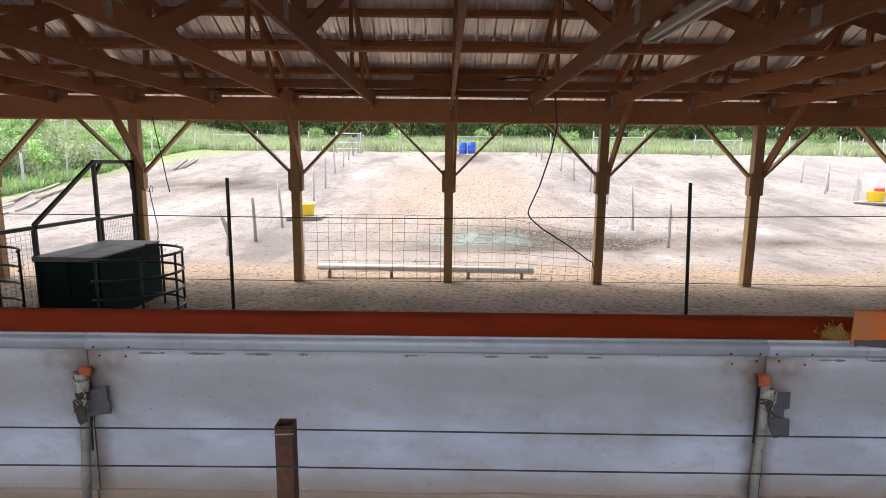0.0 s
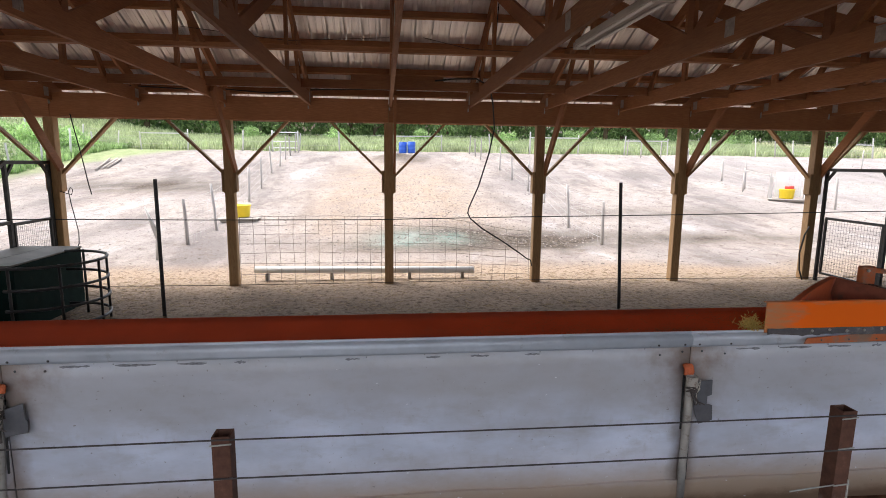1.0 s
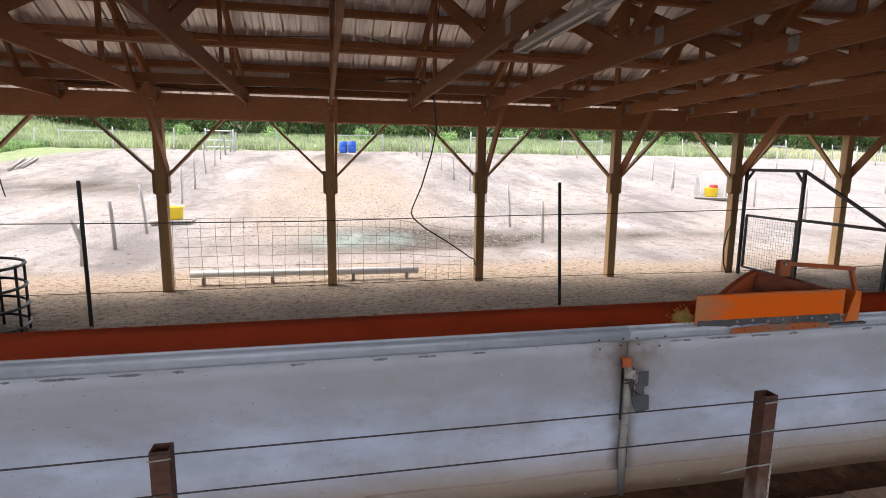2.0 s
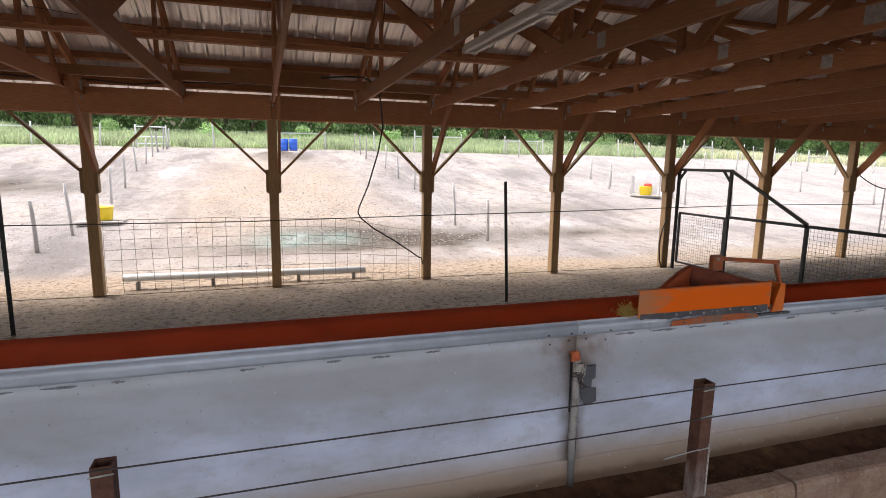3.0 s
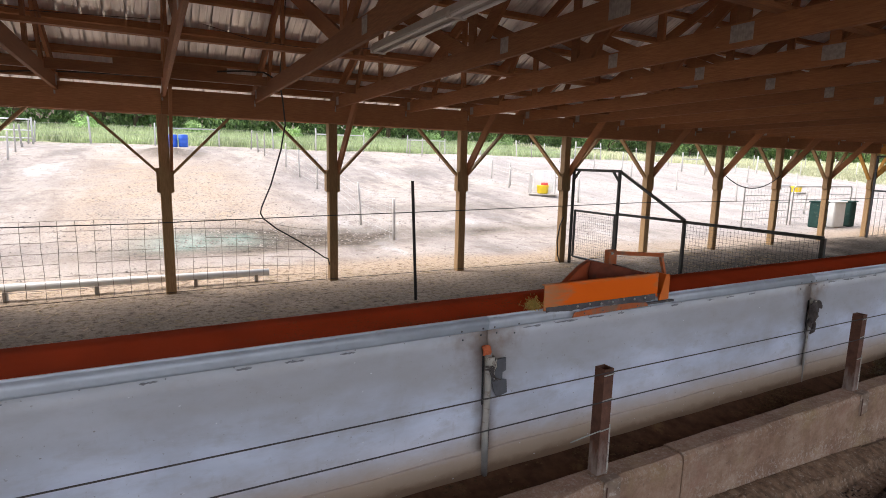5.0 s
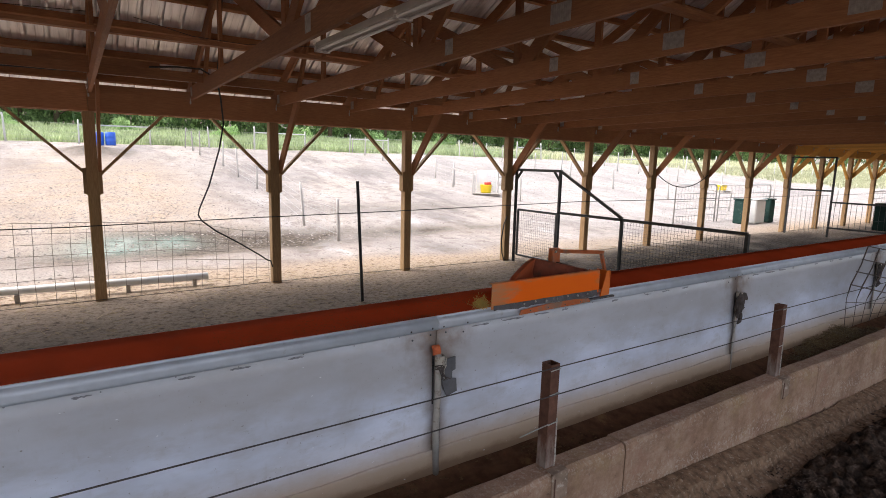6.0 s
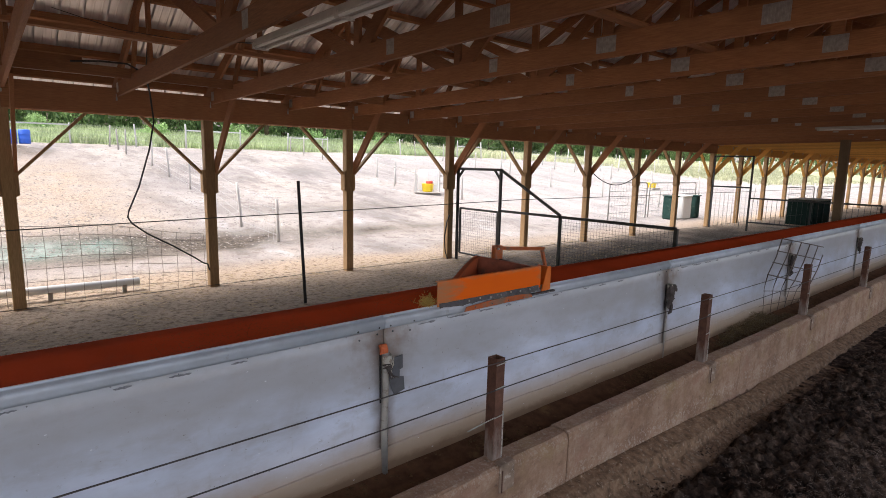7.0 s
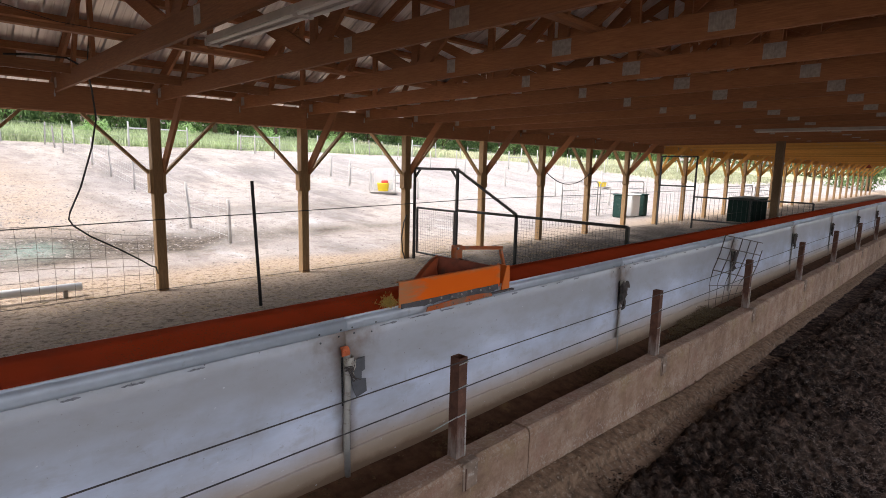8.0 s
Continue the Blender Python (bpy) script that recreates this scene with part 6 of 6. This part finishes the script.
def build_hitch_rail():
    f = thing("hitch_rail", "grey wooden rail on two posts in the lot", "rail")
    ends = ((14.3, 21.35), (14.32, 19.85))
    for x, y in ends:
        bm = bmesh.new()
        z = ground_z(x, y)
        tube(bm, [(x, y, z - 0.1), (x + 0.02, y, z + 0.95)], 0.035, 8)
        part("post", bm, LANE_WOOD, f)
    bm = bmesh.new()
    beam(bm, (ends[0][0] - 0.05, ends[0][1], ground_z(*ends[0]) + 0.86), (ends[1][0] - 0.05, ends[1][1], ground_z(*ends[1]) + 0.84), 0.03, 0.05)
    part("rail", bm, LANE_WOOD, f)


build_hitch_rail()


def build_clods():
    """Stones, dung and clods strewn over the lot."""
    r = random.Random(55)
    spots = []
    for k in range(9000):
        x, y = r.uniform(-14, 32), 10.6 + 23 * r.random() ** 1.5
        if k % 3 == 0:
            x, y = r.gauss(1.5, 3.0), 12.5 + abs(r.gauss(0, 4.5))
        spots.append((x, y, ground_z(x, y), r.uniform(0.008, 0.026) * (1 + 0.02 * y)))
    me = lumps("clods", spots, r, CLOD)
    tagged(new("clods", me), "small dark clods and stones strewn over the lot", "clods", kind="stuff")


CLOD = leaf_material("clods", (0.11, 0.09, 0.075), (0.34, 0.29, 0.24))
build_clods()


def build_yard_gates():
    """Grey pipe gates and green bins beyond the posts, far down the barn."""
    def pipe_gate(x0, x1, y, z1, label):
        g = thing("pipe_gate", label, "gate", "pipe gates in the yard")
        z0 = ground_z((x0 + x1) / 2, y)
        bm = bmesh.new()
        tube(bm, [(x0, y, z0), (x0, y, z0 + z1 - 0.1), (x0 + 0.1, y, z0 + z1), (x1 - 0.1, y, z0 + z1), (x1, y, z0 + z1 - 0.1), (x1, y, z0)], 0.024, 8)
        part("frame", bm, NET_WIRE, g)
        for k in range(1, 5):
            bm = bmesh.new()
            tube(bm, [(x0, y, z0 + z1 * k / 5.2), (x1, y, z0 + z1 * k / 5.2)], 0.014, 6)
            part("bar", bm, NET_WIRE, g)
        bm = bmesh.new()
        wire_mesh(bm, (x0, y, z0 + 0.05), (x1 - x0, 0, 0), (0, 0, z1 - 0.1), 14, 1, 0.005)
        part("wire_mesh", bm, NET_WIRE, g)
    pipe_gate(17.3, 19.9, 12.0, 1.4, "grey pipe gate standing in the yard")
    pipe_gate(20.1, 24.0, 12.0, 1.4, "grey pipe gate standing in the yard")
    pipe_gate(27.5, 31.5, 9.6, 1.3, "grey pipe gate between the barn posts")
    pipe_gate(32.0, 36.0, 9.6, 1.3, "grey pipe gate between the barn posts")
    rows = ((20.5, 11.3), (21.45, 11.3), (22.35, 11.3))
    for i, (x, y) in enumerate(rows):
        b = thing("water_bin", "white plastic water bin between two green ones" if i == 1 else "dark green plastic water bin in the yard", "water bin", "water bins in the yard", at=pose(x, y, ground_z(x, y)))
        bm = bmesh.new()
        bx(bm, (0, 0, 0.45), (0.36 if i != 1 else 0.7, 0.46, 0.90), 0, 0.04)
        part("body", bm, GREEN_BIN if i != 1 else PVC, b)
        bm = bmesh.new()
        bx(bm, (0, 0, 0.915), (0.40 if i != 1 else 0.74, 0.52, 0.045), 0, 0.015)
        part("lid", bm, GREEN_BIN if i != 1 else PVC, b)


build_yard_gates()


def build_logs():
    r = random.Random(21)
    rows = [(-12.35 - 1.6 * u + off, 15.6 + 5.0 * u) for u, off in ((-0.1, 0.0), (0.16, -0.55), (0.38, 0.03), (0.55, -0.75), (0.82, 0.0), (1.0, -0.6))] + [(-12.5, 27.2), (-12.7, 27.0), (-12.35, 27.3)]
    for x, y in rows:
        bm = bmesh.new()
        L = r.uniform(2.3, 3.0)
        tube(bm, [(0, -L / 2, 0), (0.03, 0, 0.015), (0, L / 2, 0)], [0.052, 0.046, 0.038], 9)
        single("log", bm, LOG_WOOD, "bleached log lying along the grassy bank", "log", "logs along the bank", at=pose(x, y, ground_z(x, y) + 0.05, math.degrees(math.atan((ground_z(x, y + 1) - ground_z(x, y - 1)) / 2)), 0, 18 + r.uniform(-8, 8)))
    # dead snag by the near end of the lane fence
    bm = bmesh.new()
    tube(bm, [(0, 0, -0.1), (0.02, 0.02, 0.4), (-0.08, 0, 0.75), (-0.2, 0.03, 1.05)], [0.06, 0.05, 0.04, 0.015], 7)
    tube(bm, [(0.0, 0.01, 0.55), (0.06, 0, 0.9), (0.02, 0, 1.2)], [0.035, 0.025, 0.01], 6)
    single("dead_stump", bm, GREY_WOOD, "grey forked dead stump in the lot", "stump", at=pose(-4.46, 11.6, 0.03))


build_logs()


def leaf_cloud(bm, rnd, centre, radii, n, size):
    for k in range(n):
        d = Vector((rnd.gauss(0, 1), rnd.gauss(0, 1), rnd.gauss(0, 1))).normalized() * rnd.uniform(0.45, 1.05)
        p = Vector(centre) + Vector((d.x * radii[0], d.y * radii[1], d.z * radii[2]))
        s = size * rnd.uniform(0.6, 1.4)
        m = Matrix.LocRotScale(p, Euler((rnd.uniform(0, 6), rnd.uniform(0, 6), rnd.uniform(0, 6))), None)
        vs = [bm.verts.new(m @ Vector(q)) for q in ((-s, 0, 0), (-0.2 * s, -0.45 * s, 0.1 * s), (s, 0, 0), (-0.2 * s, 0.45 * s, 0.1 * s))]
        bm.faces.new(vs)


def build_trees():
    r = random.Random(31)
    kinds = []
    for v in range(3):
        rnd = random.Random(40 + v)
        t = thing("tree", "leafy green hedgerow tree beyond the grass", "tree", "trees along the field edge", at=pose(-70 + v * 9, 48 + v, 2.6))
        bm = bmesh.new()
        H = rnd.uniform(6.5, 8.5)
        tube(bm, [(0, 0, -0.3), (0.05, 0.04, H * 0.3), (-0.1, 0.1, H * 0.6), (0.05, 0, H * 0.9)], [0.2, 0.16, 0.1, 0.03], 8)
        for k in range(7):
            a, z = rnd.uniform(0, 6.28), H * rnd.uniform(0.12, 0.7)
            q = Vector((math.cos(a), math.sin(a), 0.45)) * rnd.uniform(1.2, 2.4)
            tube(bm, [(0, 0, z), q * 0.5 + Vector((0, 0, z + 0.1)), q + Vector((0, 0, z))], [0.07, 0.05, 0.015], 6)
        part("trunk", bm, BARK, t)
        bm = bmesh.new()
        for k in range(30):
            a, z = rnd.uniform(0, 6.28), H * rnd.uniform(0.03, 1.0)
            rr = 2.5 * math.sin(min(3.0, 0.6 + 2.4 * z / H)) * rnd.uniform(0.3, 1.0)
            leaf_cloud(bm, rnd, (rr * math.cos(a), rr * math.sin(a), z), (0.9, 0.9, 0.65), 95, 0.13)
        part("crown", bm, LEAF, t)
        kinds.append(t)
    for k in range(64):
        x = -62 + k * 3.4 + r.uniform(-1, 1)
        y = 50 + r.uniform(-1, 3) + 3 * (k % 2) + 0.12 * max(0.0, x - 22)
        s = r.uniform(0.8, 1.3)
        t = copy_thing(kinds[k % 3], pose(x, y, ground_z(x, y) - 0.2, 0, 0, r.uniform(0, 360)))
        t.scale = (s, s, s)
    for k in range(9):
        x, y = 82 + r.uniform(-4, 8), -14 + k * 3.6
        copy_thing(kinds[k % 3], pose(x, y, ground_z(x, max(y, 5)) - 0.2, 0, 0, r.uniform(0, 360)))
    for k in range(15):
        x, y = 128 + r.uniform(-6, 8), 16 + k * 3.3
        t = copy_thing(kinds[k % 3], pose(x, y, ground_z(x, y) - 0.2, 0, 0, r.uniform(0, 360)))
        t.scale = (1.3, 1.3, 1.2)
    for v in range(2):
        rnd = random.Random(60 + v)
        bm = bmesh.new()
        for k in range(14):
            leaf_cloud(bm, rnd, (rnd.uniform(-1, 1), rnd.uniform(-1, 1), rnd.uniform(0.15, 1.1)), (0.45, 0.45, 0.4), 110, 0.085)
        for k in range(10):
            a = rnd.uniform(0, 6.28)
            tube(bm, [(0, 0, 0), (0.4 * math.cos(a), 0.4 * math.sin(a), 0.5), (0.8 * math.cos(a), 0.8 * math.sin(a), 0.9)], [0.02, 0.015, 0.006], 5)
        x, y = (-17.5, 20.0) if v else (-19, 25.0)
        b = single("bush", bm, BLOSSOM if v else BANK, "pale flowering bush on the grassy bank" if v else "low bright green bush on the grassy bank", "bush", "bushes beyond the lot", at=pose(x, y, ground_z(x, y)))
        for k in range(26 if not v else 9):
            x, y = (-16.6 - 9 * r.random() ** 1.3, 12 + 23 * r.random()) if k < 19 or v else (-60 + 7 * (k - 12), 46 + 3 * r.random())
            copy_thing(b, pose(x, y, ground_z(x, y), 0, 0, r.uniform(0, 360)))


build_trees()


def build_hedge():
    rnd = np.random.RandomState(3)
    n = 76000
    x = rnd.uniform(-75, 170, n)
    y = 53.5 + 0.12 * np.maximum(0, x - 22) + rnd.uniform(-1.5, 1.5, n)
    h = np.array([4.6 + 1.6 * noise.noise((a * 0.12, 0.0, 4.0)) for a in x])
    z = 3.5 + 0.006 * np.maximum(0, x - 22) + h * rnd.rand(n)
    y += 1.3 * np.array([noise.noise((a * 0.5, c * 0.7, 1.0)) for a, c in zip(x, z)])
    verts, faces = [], []
    for a, b, c in zip(x, y, z):
        s = rnd.uniform(0.16, 0.34)
        m = Matrix.LocRotScale((a, b, c), Euler(rnd.uniform(0, 6, 3)), None)
        i = len(verts)
        verts += [m @ Vector(q) for q in ((-s, 0, 0), (-0.2 * s, -0.5 * s, 0.1 * s), (s, 0, 0), (-0.2 * s, 0.5 * s, 0.1 * s))]
        faces.append((i, i + 1, i + 2, i + 3))
    me = bpy.data.meshes.new("far_woods")
    me.from_pydata(verts, [], faces)
    me.materials.append(LEAF)
    tagged(new("far_woods", me), "dense dark green woods behind the hedgerow", "woods", kind="stuff")


build_hedge()


def build_grass():
    rnd = random.Random(77)

    def tufts(name, n, place, h, mat_, label):
        verts, faces = [], []
        while n > 0:
            x, y = place()
            if rnd.random() > grass_at(x, y) - 0.05:
                continue
            n -= 1
            z = ground_z(x, y)
            for b in range(4):
                a, hh, w = rnd.uniform(0, 6.28), h * rnd.uniform(0.5, 1.3), 0.02 + 0.02 * rnd.random()
                bxx, byy = x + rnd.uniform(-.12, .12), y + rnd.uniform(-.12, .12)
                lean = rnd.uniform(0.1, 0.5) * hh
                dx, dy = math.cos(a), math.sin(a)
                i = len(verts)
                verts += [(bxx - dy * w, byy + dx * w, z - 0.03), (bxx + dy * w, byy - dx * w, z - 0.03), (bxx + dx * lean * 0.4 + dy * w * 0.7, byy + dy * lean * 0.4 - dx * w * 0.7, z + hh * 0.6), (bxx + dx * lean, byy + dy * lean, z + hh)]
                faces += [(i, i + 1, i + 2), (i, i + 2, i + 3)]
        me = bpy.data.meshes.new(name)
        me.from_pydata(verts, [], faces)
        me.materials.append(mat_)
        tagged(new(name, me), label, "grass", kind="stuff")
    tufts("tall_grass", 24000, lambda: (rnd.uniform(-45, 34), 34.8 + 16 * rnd.random() ** 1.3), 0.45, WEED, "tall green meadow grass behind the fence")
    tufts("hayfield_grass", 11000, lambda: (rnd.uniform(30, 140), 34.8 + 20 * rnd.random() ** 1.6), 0.45, WEED_PALE, "pale hayfield grass beyond the fence")
    tufts("bank_weeds", 16000, lambda: (-15 - 16 * rnd.random() ** 1.3, rnd.uniform(11, 40)), 0.32, BANK, "bright rank weeds on the bank")
    tufts("yard_grass", 9000, lambda: (rnd.uniform(26, 90), rnd.uniform(13, 34)), 0.3, WEED_PALE, "pale green grass growing over the far yard")


build_grass()
